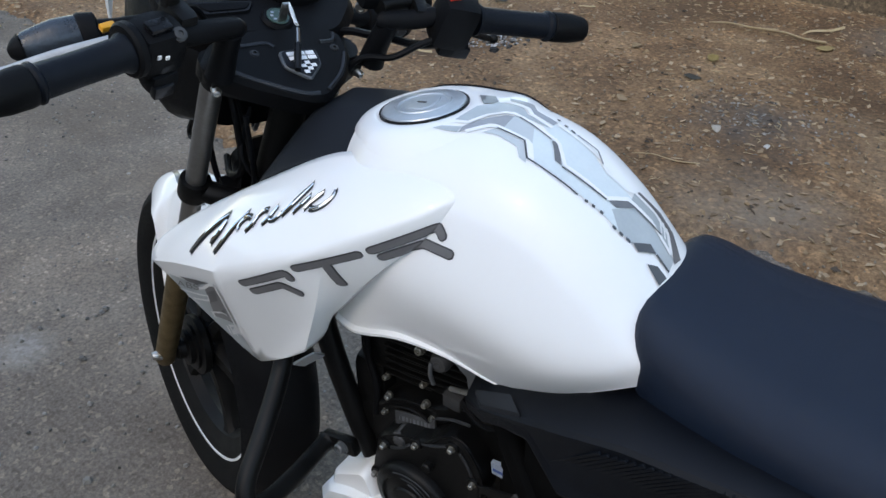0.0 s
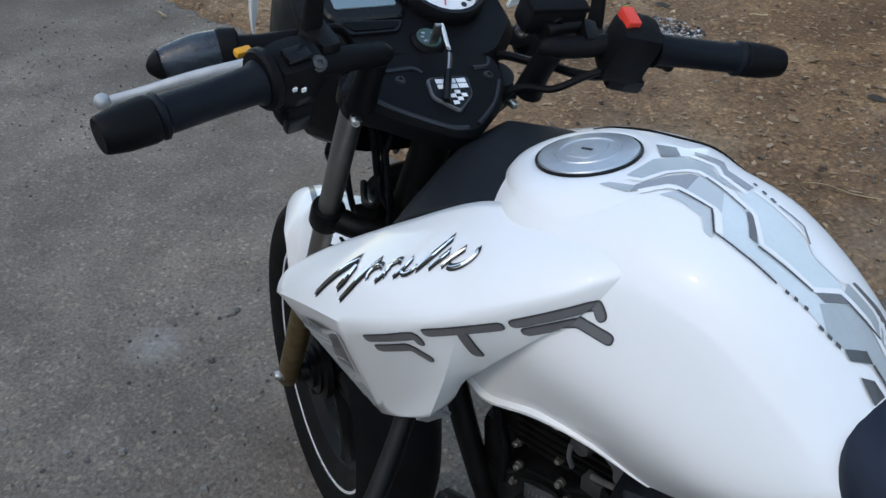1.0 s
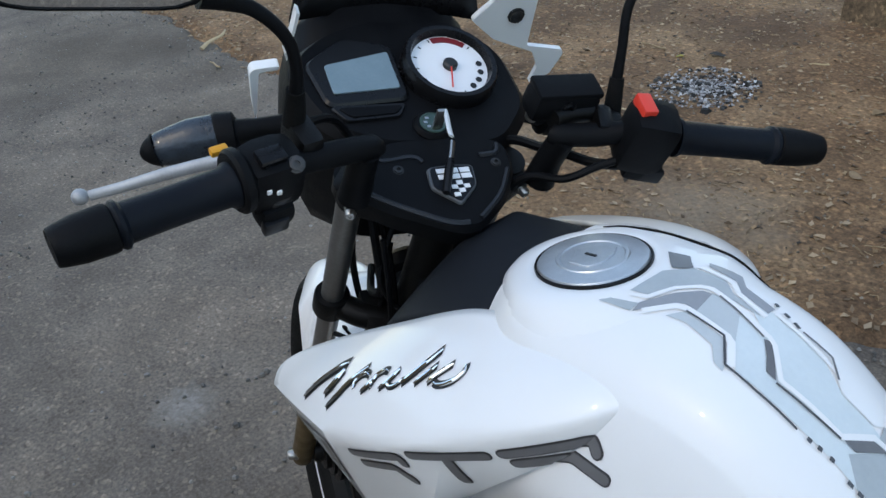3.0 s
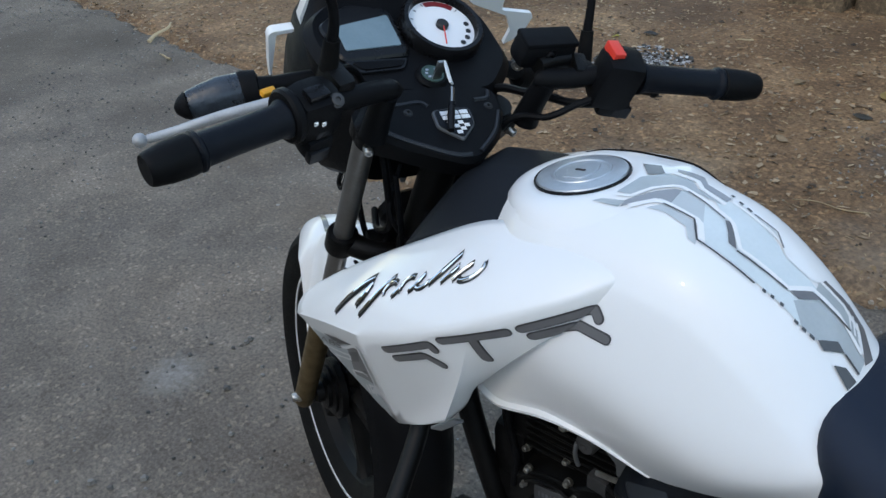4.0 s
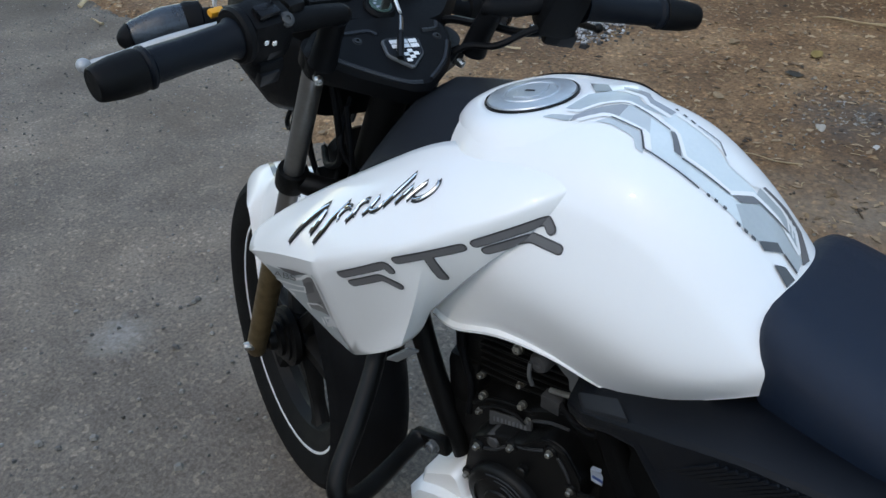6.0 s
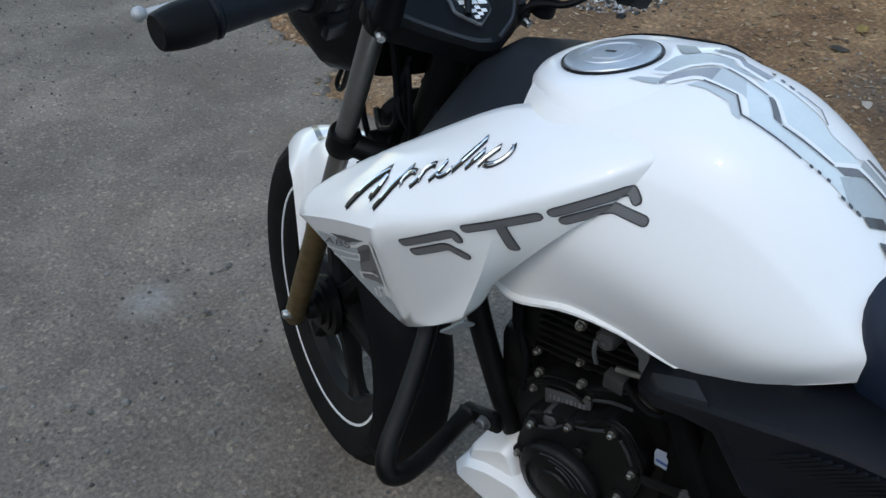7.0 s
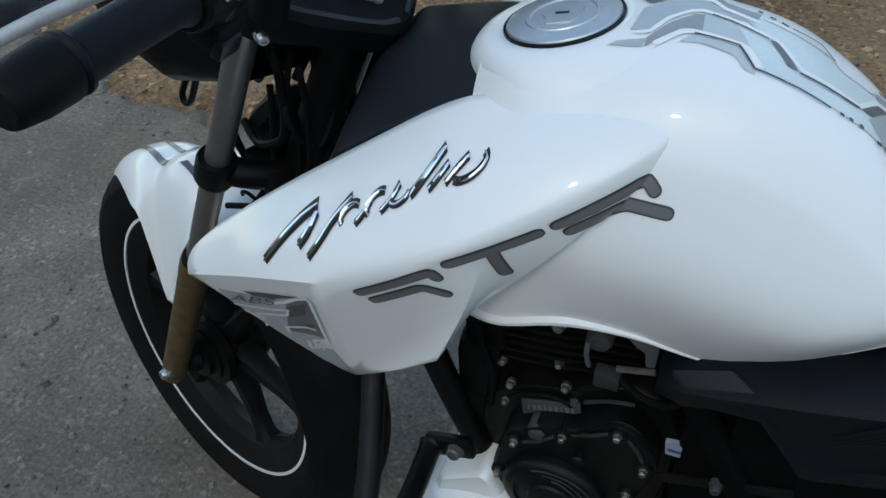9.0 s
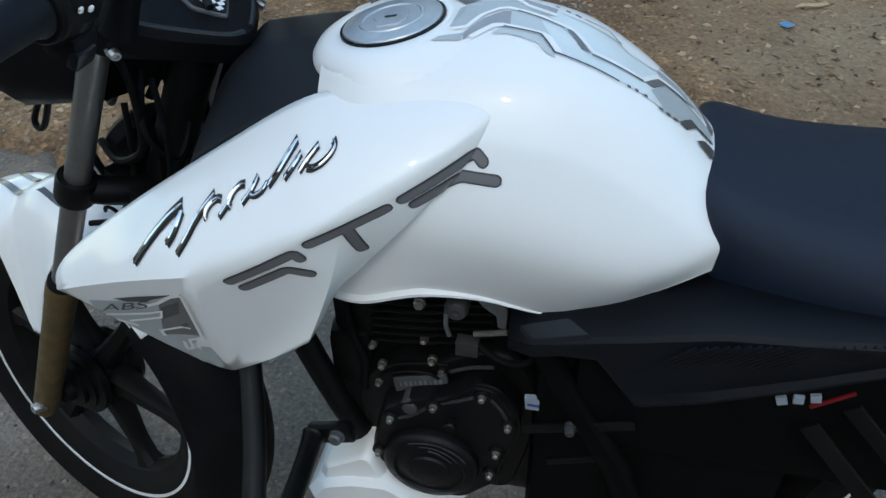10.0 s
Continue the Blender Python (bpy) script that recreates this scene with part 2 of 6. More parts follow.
def wheel(frame_, name, radius, half, stripe=True):
    """A cast six-spoke wheel; the rim is the part, with tyre, stripes, spokes and hub under it."""
    bm = bmesh.new()
    turned(bm, [(0.218, -0.036), (0.229, -0.037), (0.231, -0.033), (0.222, -0.027), (0.198, -0.018), (0.192, 0.0), (0.198, 0.018), (0.222, 0.027), (0.231, 0.033), (0.229, 0.037), (0.218, 0.036),
                (0.208, 0.03), (0.190, 0.021), (0.181, 0.0), (0.190, -0.021), (0.208, -0.03)], frame_, 64, ring=True)
    rim = part(name, bm, CAST, bike, "black cast alloy wheel with a white rim stripe")
    bm = bmesh.new()
    seg = 144
    prof = [(0.221, -0.034), (0.232, -0.041), (0.255, -half), (0.278, -half - 0.001), (radius - 0.016, -half + 0.006), (radius - 0.005, -half * 0.62), (radius, -half * 0.2), (radius, half * 0.2),
            (radius - 0.005, half * 0.62), (radius - 0.016, half - 0.006), (0.278, half + 0.001), (0.255, half), (0.232, 0.041), (0.221, 0.034)]
    loops = []
    for i, (r, h) in enumerate(prof):
        ring = []
        for k in range(seg):
            groove = 0.0045 if 4 <= i <= 9 and (k + (i if h > 0 else 13 - i)) % 6 == 0 else 0.0
            a = 2 * math.pi * k / seg
            ring.append(frame_ @ Vector(((r - groove) * math.cos(a), (r - groove) * math.sin(a), h)))
        loops.append(ring)
    rings(bm, loops, cap=False)
    part("tyre", bm, RUBBER, rim, "black tyre with a grooved tread", angle=28)
    if stripe:
        for s in LEFT_RIGHT:
            bm = bmesh.new()
            turned(bm, [(0.2235, s * 0.0365), (0.2235, s * 0.0385), (0.2285, s * 0.0385), (0.2285, s * 0.0365)], frame_, 72, ring=True)
            part("rim_stripe", bm, WHITE, rim, "white rim stripe")
    for k in range(6):
        bm = bmesh.new()
        rot = frame_ @ Matrix.Rotation(radians(60 * k + 77), 4, "Z")
        loops = []
        for x, w, t in ((0.03, 0.022, 0.024), (0.08, 0.016, 0.017), (0.14, 0.013, 0.013), (0.175, 0.016, 0.014), (0.192, 0.028, 0.018)):
            loops.append([rot @ Vector((x, w * c, t * s)) for c, s in ((1, 0.4), (0.6, 1), (-0.6, 1), (-1, 0.4), (-1, -0.4), (-0.6, -1), (0.6, -1), (1, -0.4))])
        rings(bm, loops)
        part("spoke", bm, CAST, rim)
    bm = bmesh.new()
    turned(bm, [(0.001, -0.06), (0.028, -0.06), (0.034, -0.045), (0.052, -0.04), (0.055, -0.03), (0.044, -0.02), (0.044, 0.02), (0.058, 0.03), (0.058, 0.042), (0.046, 0.045), (0.046, 0.05), (0.034, 0.052), (0.034, 0.06), (0.02, 0.062), (0.018, 0.075), (0.001, 0.075)], frame_, 32)
    part("hub", bm, METAL_BLACK, rim)
    return rim


wheel(WHEEL, "front_wheel", 0.308, 0.049)

# fork
LEG_X, LEG_Y = 0.0116, 0.088
for s in LEFT_RIGHT:
    y = LEG_Y * s
    fr = FK @ Matrix.Translation((LEG_X, y, 0))
    bm = bmesh.new()
    turned(bm, [(0.001, 0.2), (0.0145, 0.2), (0.0145, 0.668), (0.0160, 0.669), (0.0160, 0.680), (0.011, 0.684), (0.001, 0.684)], fr, 24)
    leg = part("fork_tube", bm, STANCHION, bike, "grey steel fork tube")
    bm = bmesh.new()
    turned(bm, [(0.001, -0.048), (0.014, -0.048), (0.018, -0.040), (0.0190, -0.020), (0.0190, 0.02), (0.0195, 0.10), (0.0200, 0.24), (0.0210, 0.248), (0.0210, 0.272), (0.0185, 0.278), (0.001, 0.278)], fr, 24)
    part("fork_slider", bm, GOLD, leg, "gold anodised fork slider")
    bm = bmesh.new()
    turned(bm, [(0.0145, 0.275), (0.0195, 0.275), (0.0195, 0.283), (0.0165, 0.287), (0.0145, 0.287)], fr, 24)
    part("dust_seal", bm, RUBBER, leg)
    bolt("axle_nut", FK @ Vector((0.007, y + s * 0.016, -0.012)), FL_ * s, 0.0085, leg, STEEL, 0.012, "bright steel axle nut")
    bm = bmesh.new()
    turned(bm, [(0.0150, 0.438), (0.0215, 0.438), (0.0230, 0.442), (0.0230, 0.468), (0.0215, 0.472), (0.0150, 0.472)], fr, 24)
    part("lower_clamp_ring", bm, METAL_BLACK, leg)
    bm = bmesh.new()
    turned(bm, [(0.0150, 0.668), (0.0215, 0.668), (0.0215, 0.690), (0.0150, 0.690)], fr, 24)
    block(bm, (LEG_X - 0.022, y + s * 0.004, 0.679), (0.022, 0.024, 0.016), FK, 0.004)
    part("upper_clamp_ring", bm, METAL_BLACK, leg)
    bolt("clamp_bolt", FK @ Vector((-0.020, y + s * 0.010, 0.674)), -FF_ + FL_ * 0.4 * s, 0.0058, leg, STEEL, 0.009, "steel clamp bolt")
bm = bmesh.new()
tube(bm, [(LEG_X, LEG_Y, 0.455), (-0.020, 0.050, 0.456), (-0.032, 0, 0.456), (-0.020, -0.050, 0.456), (LEG_X, -LEG_Y, 0.455)], 0.017, 12, m=FK)
block(bm, (-0.018, 0, 0.456), (0.06, 0.11, 0.028), FK, 0.006)
part("lower_fork_bridge", bm, METAL_BLACK, bike, "black lower fork bridge")
bm = bmesh.new()
tube(bm, [(-0.033, 0, 0.42), (-0.033, 0, 0.67)], 0.024, 16, m=FK, smooth=False)
part("steering_stem", bm, METAL_BLACK, bike)
bm = bmesh.new()
prism(bm, rounded([(0.03, 0.106), (-0.012, 0.108), (-0.05, 0.04), (-0.05, -0.04), (-0.012, -0.108), (0.03, -0.106)], 0.015), 0.664, 0.688, FK, 0.004)
part("upper_fork_bridge", bm, METAL_BLACK, bike, "black upper fork bridge")

# front mudguard: white front shell with side arms, black rear flap
def shell(bm, a_from, a_to, radius, half, m, n=18, drop=0.03, across_n=12):
    """An arched strip round the tyre between two angles (degrees from straight ahead)."""
    loops = []
    for k in range(n + 1):
        t = k / n
        a = radians(a_from + (a_to - a_from) * t)
        r0 = radius
        h = half(t) if callable(half) else half
        row = []
        for j in range(across_n + 1):
            u = math.sin(math.pi / 2 * (2 * j / across_n - 1)) if across_n > 12 else 2 * j / across_n - 1
            r = r0 - (drop(t) if callable(drop) else drop) * abs(u) ** 3.2 - 0.004 * u * u
            row.append(m @ Vector((r * math.cos(a), u * h, r * math.sin(a))))
        loops.append(row)
    rings(bm, loops, close=False, cap=False)
    return bm


def thicken(ob, t=0.003, sub=0):
    if sub:
        md = ob.modifiers.new("smooth", "SUBSURF"); md.levels = md.render_levels = sub
    md = ob.modifiers.new("thickness", "SOLIDIFY"); md.thickness = t; md.offset = -1
    return ob


def ease(v, lo, hi):
    v = max(0.0, min(1.0, (v - lo) / (hi - lo)))
    return v * v * (3 - 2 * v)


def guard_point(a, u, lift=0.0):
    """A place on the front mudguard: degrees from straight ahead, and -1 to 1 across; a shallow beak, a lobe that rises to the fork, an arm down each side."""
    half = 0.017 + 0.060 * ease(a, 10, 58)
    crown = 0.319 + 0.003 * ease(a, 20, 45) - 0.005 * math.exp(-((a - 57) / 5) ** 2) + 0.024 * ease(a, 56, 70) + 0.026 * ease(a, 72, 92)
    fall = (0.008 + 0.046 * ease(a, 18, 52)) * abs(u) ** 3 + 0.004 * u * u
    arm = (0.138 * ease(a, 55, 60) + 0.03 * ease(a, 56, 70)) * (1 - ease(a, 66, 86)) * abs(u) ** 8
    r = crown - fall - arm + lift
    swell = 1 + 0.06 * ease(a, 40, 56) * abs(u) ** 8
    return FK @ Vector((r * math.cos(radians(a)), u * half * swell, r * math.sin(radians(a))))


bm = bmesh.new()
rings(bm, [[guard_point(18 + 94 * k / 62, math.sin(math.pi / 2 * (2 * j / 36 - 1))) for j in range(37)] for k in range(63)], close=False, cap=False)
guard = thicken(part("front_mudguard", bm, WHITE, bike, "white front mudguard with a dark line decal", mods=True), 0.003)
bm = bmesh.new()
shell(bm, 108, 181, 0.326, 0.072, FK, n=14, drop=0.05)
thicken(part("mud_flap", bm, PLASTIC, guard, "black plastic rear flap", mods=True), 0.003)

# headlamp unit under the instruments
bm = bmesh.new()
sec = []
for x, w, z0, z1 in ((0.06, 0.085, 0.52, 0.66), (0.12, 0.115, 0.47, 0.668), (0.20, 0.13, 0.46, 0.675), (0.27, 0.12, 0.48, 0.70), (0.31, 0.09, 0.52, 0.69)):
    c, h = (z0 + z1) / 2, (z1 - z0) / 2
    sec.append([ST @ Vector((x, w * math.copysign(abs(math.cos(a)) ** 0.6, math.cos(a)), c + h * math.copysign(abs(math.sin(a)) ** 0.6, math.sin(a)))) for a in (2 * math.pi * k / 20 for k in range(20))])
rings(bm, sec)
head = part("headlamp_unit", bm, PLASTIC, bike, "black headlamp housing")
for s in LEFT_RIGHT:
    bm = bmesh.new()
    tube(bm, [(0.14, s * 0.05, 0.47), (0.143, s * 0.052, 0.43), (0.135, s * 0.052, 0.42), (0.128, s * 0.05, 0.43), (0.128, s * 0.05, 0.47)], 0.004, 8, m=ST)
    part("bracket", bm, METAL_BLACK, head)
    # white fairing wing
    bm = bmesh.new()
    ol = [(0.100, 0.7045), (0.130, 0.745), (0.180, 0.745), (0.1922, 0.6618), (0.2492, 0.654), (0.2541, 0.6458), (0.2462, 0.6104), (0.2198, 0.5938), (0.2227, 0.623), (0.2052, 0.6508), (0.1383, 0.6743)] if s < 0 else [(0.1735, 0.666), (0.1696, 0.6727), (0.1400, 0.6767), (0.1402, 0.6712), (0.1632, 0.6672), (0.1610, 0.5893), (0.1669, 0.6163)]
    mm = ST @ Matrix.Translation((0.24 if s < 0 else 0.20, 0, 0)) @ Matrix(((0, 0, -1, 0), (s, 0, 0, 0), (0, 1, 0, 0), (0, 0, 0, 1)))
    prism(bm, rounded(ol, 0.004), -0.004 if s < 0 else -0.010, 0.003, mm, 0.0015, 0.99)
    if s > 0:
        prism(bm, [(0.1358, 0.6917), (0.1306, 0.7211), (0.128, 0.7498), (0.1246, 0.7477), (0.1293, 0.7038), (0.1327, 0.6816)], -0.012, 0.002, mm, 0.0006)
    part("fairing_wing", bm, WHITE, head, "white headlamp fairing wing")
    if s < 0:
        bolt("fairing_bolt", ST @ Vector((0.236, s * 0.159, 0.712)), -SF_, 0.009, head, INK, 0.005)
    # indicator on its stalk
    bm = bmesh.new()
    tube(bm, [(0.15, s * 0.12, 0.632), (0.152, s * 0.17, 0.626), (0.152, s * 0.2, 0.620)], [0.014, 0.012, 0.017], 12, m=ST)
    st = part("indicator_stalk", bm, PLASTIC, head)
    bm = bmesh.new()
    tube(bm, [(0.152, s * 0.195, 0.620), (0.154, s * 0.205, 0.618), (0.155, s * 0.24, 0.609), (0.155, s * 0.275, 0.598), (0.154, s * 0.292, 0.592)], [0.018, 0.024, 0.025, 0.019, 0.004], 16, m=ST, flat=0.8)
    part("indicator_lens", bm, SMOKED, st, "smoked indicator lens still in clear wrap")
    bm = bmesh.new()
    tube(bm, [(0.152, s * 0.190, 0.6215), (0.1525, s * 0.194, 0.620), (0.154, s * 0.212, 0.6165), (0.154, s * 0.214, 0.616)], [0.016, 0.0245, 0.0260, 0.0245], 16, m=ST, flat=0.82, smooth=False)
    part("lens_collar", bm, PLASTIC, st)
    bm = bmesh.new()
    tube(bm, [(0.155, s * 0.278, 0.597), (0.1545, s * 0.288, 0.5935), (0.154, s * 0.2945, 0.591)], [0.0198, 0.0130, 0.004], 16, m=ST, flat=0.8)
    part("lens_tip", bm, PLASTIC, st)
# visor
bm = bmesh.new()
loops = []
for k in range(9):
    t = k / 8
    loops.append([ST @ Vector((0.255 + 0.06 * t + 0.02 * math.cos(math.pi * u / 2), u * (0.12 - 0.03 * t), 0.69 + 0.13 * t)) for u in (j / 6 - 1 for j in range(13))])
rings(bm, loops, close=False, cap=False)
thicken(part("visor", bm, GLOSS, head, "dark flyscreen", mods=True), 0.003)

# instrument binnacle
bm = bmesh.new()
ol = rounded([(0.045, -0.085), (0.105, -0.138), (0.20, -0.135), (0.255, -0.09), (0.262, 0.02), (0.235, 0.09), (0.195, 0.135), (0.14, 0.138), (0.085, 0.115), (0.055, 0.06)], 0.025)
prism(bm, ol, 0.64, 0.692, ST, 0.012, 0.9)
dash = part("instrument_binnacle", bm, PLASTIC, bike, "black instrument binnacle")
bm = bmesh.new()
prism(bm, rounded([(0.112, 0.108), (0.178, 0.12), (0.218, 0.068), (0.205, 0.012), (0.118, 0.012)], 0.012), 0.690, 0.6975, ST, 0.003)
bez = part("display_bezel", bm, GLOSS, dash)
bm = bmesh.new()
prism(bm, rounded([(0.128, 0.098), (0.172, 0.099), (0.192, 0.020), (0.134, 0.020)], 0.004), 0.6975, 0.6990, ST, 0.0006)
part("display", bm, LCD, bez, "pale grey-green liquid crystal display, off")
bm = bmesh.new()
prism(bm, rounded([(0.090, 0.092), (0.113, 0.106), (0.113, 0.018), (0.094, 0.030)], 0.006), 0.690, 0.696, ST, 0.002)
part("button_panel", bm, GLOSS, dash)
bm = bmesh.new()
prism(bm, rounded([(0.0945, 0.086), (0.1085, 0.098), (0.1085, 0.024), (0.0975, 0.034)], 0.005), 0.6955, 0.6975, ST, 0.001)
part("button", bm, PLASTIC, dash, "wide black mode button")
for y in (0.004, -0.004):
    bm = bmesh.new()
    block(bm, (0.168 + y, 0.004, 0.6925), (0.0035, 0.018, 0.003), ST, 0.0008)
    part("telltale_slot", bm, INK, dash)
TACH = ST @ Matrix.Translation((0.160, -0.046, 0.70)) @ pose(0, 0, 0, 0, -4, 0) @ Matrix.Translation((0, 0, -0.70))
bm = bmesh.new()
turned(bm, [(0.053, 0.68), (0.057, 0.69), (0.057, 0.708), (0.054, 0.714), (0.0485, 0.714), (0.0458, 0.704), (0.045, 0.703)], TACH, 40)
tach = part("tachometer", bm, GLOSS, dash, "round tachometer with a white dial and red band")
bm = bmesh.new()
turned(bm, [(0.001, 0.7025), (0.0458, 0.7025), (0.0458, 0.7040), (0.001, 0.7040)], TACH, 40)
part("dial", bm, DIAL, tach, "white dial")
bm = bmesh.new()
turned(bm, [(0.036, 0.7042), (0.036, 0.7050), (0.0440, 0.7050), (0.0440, 0.7042)], TACH, 14, radians(-42), radians(18))
part("red_band", bm, DARK_RED, tach)
for k in range(11):
    bm = bmesh.new()
    a = radians(150 - 30 * k * 0.8 + 40)
    block(bm, (0.041, 0, 0.7046), (0.004, 0.0012, 0.0006), TACH @ Matrix.Rotation(a, 4, "Z"), 0)
    part("tick", bm, INK, tach)
for k in range(4):
    bm = bmesh.new()
    a = radians(-88 - 20 * k)
    turned(bm, [(0.001, 0.7044), (0.0038, 0.7044), (0.0038, 0.7052), (0.001, 0.7052)], TACH @ Matrix.Rotation(a, 4, "Z") @ Matrix.Translation((0.037, 0, 0)), 10)
    part("warning_lamp", bm, INK, tach)
bm = bmesh.new()
turned(bm, [(0.001, 0.704), (0.0085, 0.704), (0.0085, 0.709), (0.006, 0.711), (0.001, 0.711)], TACH, 16)
part("needle_hub", bm, INK, tach)
bm = bmesh.new()
block(bm, (-0.018, 0.0, 0.710), (0.040, 0.0016, 0.0012), TACH @ Matrix.Rotation(radians(-14), 4, "Z"), 0)
part("needle", bm, RED, tach, "red needle")
bm = bmesh.new()
turned(bm, [(0.001, 0.67), (0.021, 0.67), (0.021, 0.694), (0.018, 0.698), (0.001, 0.698)], ST @ Matrix.Translation((0.079, -0.001, 0)), 24)
lock = part("ignition_lock", bm, PLASTIC, dash, "round ignition lock")
bm = bmesh.new()
turned(bm, [(0.001, 0.6982), (0.0150, 0.6982), (0.0145, 0.6995), (0.0125, 0.7000), (0.0115, 0.6992), (0.001, 0.6992)], ST @ Matrix.Translation((0.079, -0.001, 0)), 24)
part("lock_face", bm, GREEN, lock, "dull green lock face")
for k in range(7):
    bm = bmesh.new()
    g = radians(40 + 46 * k)
    block(bm, (0.079 + 0.0085 * math.cos(g), -0.001 + 0.0085 * math.sin(g), 0.6995), (0.0028, 0.0040, 0.0008), ST, 0, IDENT)
    part("lock_mark", bm, STICKER, lock)

# cover over the fork head, with shield emblem
EM = ST @ Matrix.Translation((0.0006, 0.0047, 0)) @ Matrix.Diagonal((0.86, 0.86, 1, 1))
bm = bmesh.new()
prism(bm, rounded([(0.062, 0.05), (0.05, 0.10), (0.012, 0.128), (-0.03, 0.075), (-0.062, 0.012), (-0.062, -0.012), (-0.03, -0.052), (0.012, -0.078), (0.05, -0.08), (0.062, -0.05)], 0.012), 0.66, 0.695, ST, 0.008, 0.92)
cover = part("fork_head_cover", bm, PLASTIC, bike, "black plastic fork head cover")
bm = bmesh.new()
prism(bm, rounded([(0.019, 0.025), (0.022, -0.006), (0.019, -0.036), (-0.012, -0.032), (-0.040, -0.003), (-0.012, 0.028)], 0.006), 0.694, 0.699, EM, 0.002)
em = part("shield_frame", bm, GREY_PLATE, cover, "grey shield emblem frame")
bm = bmesh.new()
prism(bm, rounded([(0.0165, 0.022), (0.0192, -0.006), (0.0165, -0.033), (-0.012, -0.029), (-0.036, -0.003), (-0.012, 0.025)], 0.005), 0.699, 0.7002, EM, 0.0006)
part("shield", bm, PANEL, em)
for i in range(2):
    for j in range(3):
        bm = bmesh.new()
        block(bm, (0.010 - 0.009 * i, 0.009 - 0.015 * j, 0.7006), (0.007, 0.013, 0.001), EM, 0)
        part("emblem_bar", bm, DIAL, em)
for i in range(4):
    for j in range(4):
        if (i + j) % 2 == 0 and abs(j - 1.5) < 2.2 - i * 0.4:
            bm = bmesh.new()
            block(bm, (-0.009 - 0.0058 * i, 0.0075 - 0.008 * j, 0.7006), (0.0057, 0.0078, 0.001), EM, 0)
            part("checker", bm, DIAL, em)
for pts in ([(0.006, 0.108), (-0.020, 0.076), (-0.050, 0.024), (-0.054, 0.0)], [(0.010, -0.066), (-0.022, -0.046), (-0.050, -0.014)], [(0.046, 0.082), (0.034, 0.070), (0.036, 0.036), (0.028, 0.026)], [(0.046, -0.066), (0.034, -0.060), (0.032, -0.040)]):
    bm = bmesh.new()
    tube(bm, [(x, y, 0.6945) for x, y in pts], 0.0032, 6, m=ST)
    part("moulded_edge", bm, PALER_PLASTIC, cover, "dark grey moulded edge")
for y in (0.055, -0.056):
    bolt("cover_screw", ST @ Vector((0.02, y, 0.694)), SA_, 0.005, cover, INK, 0.003)

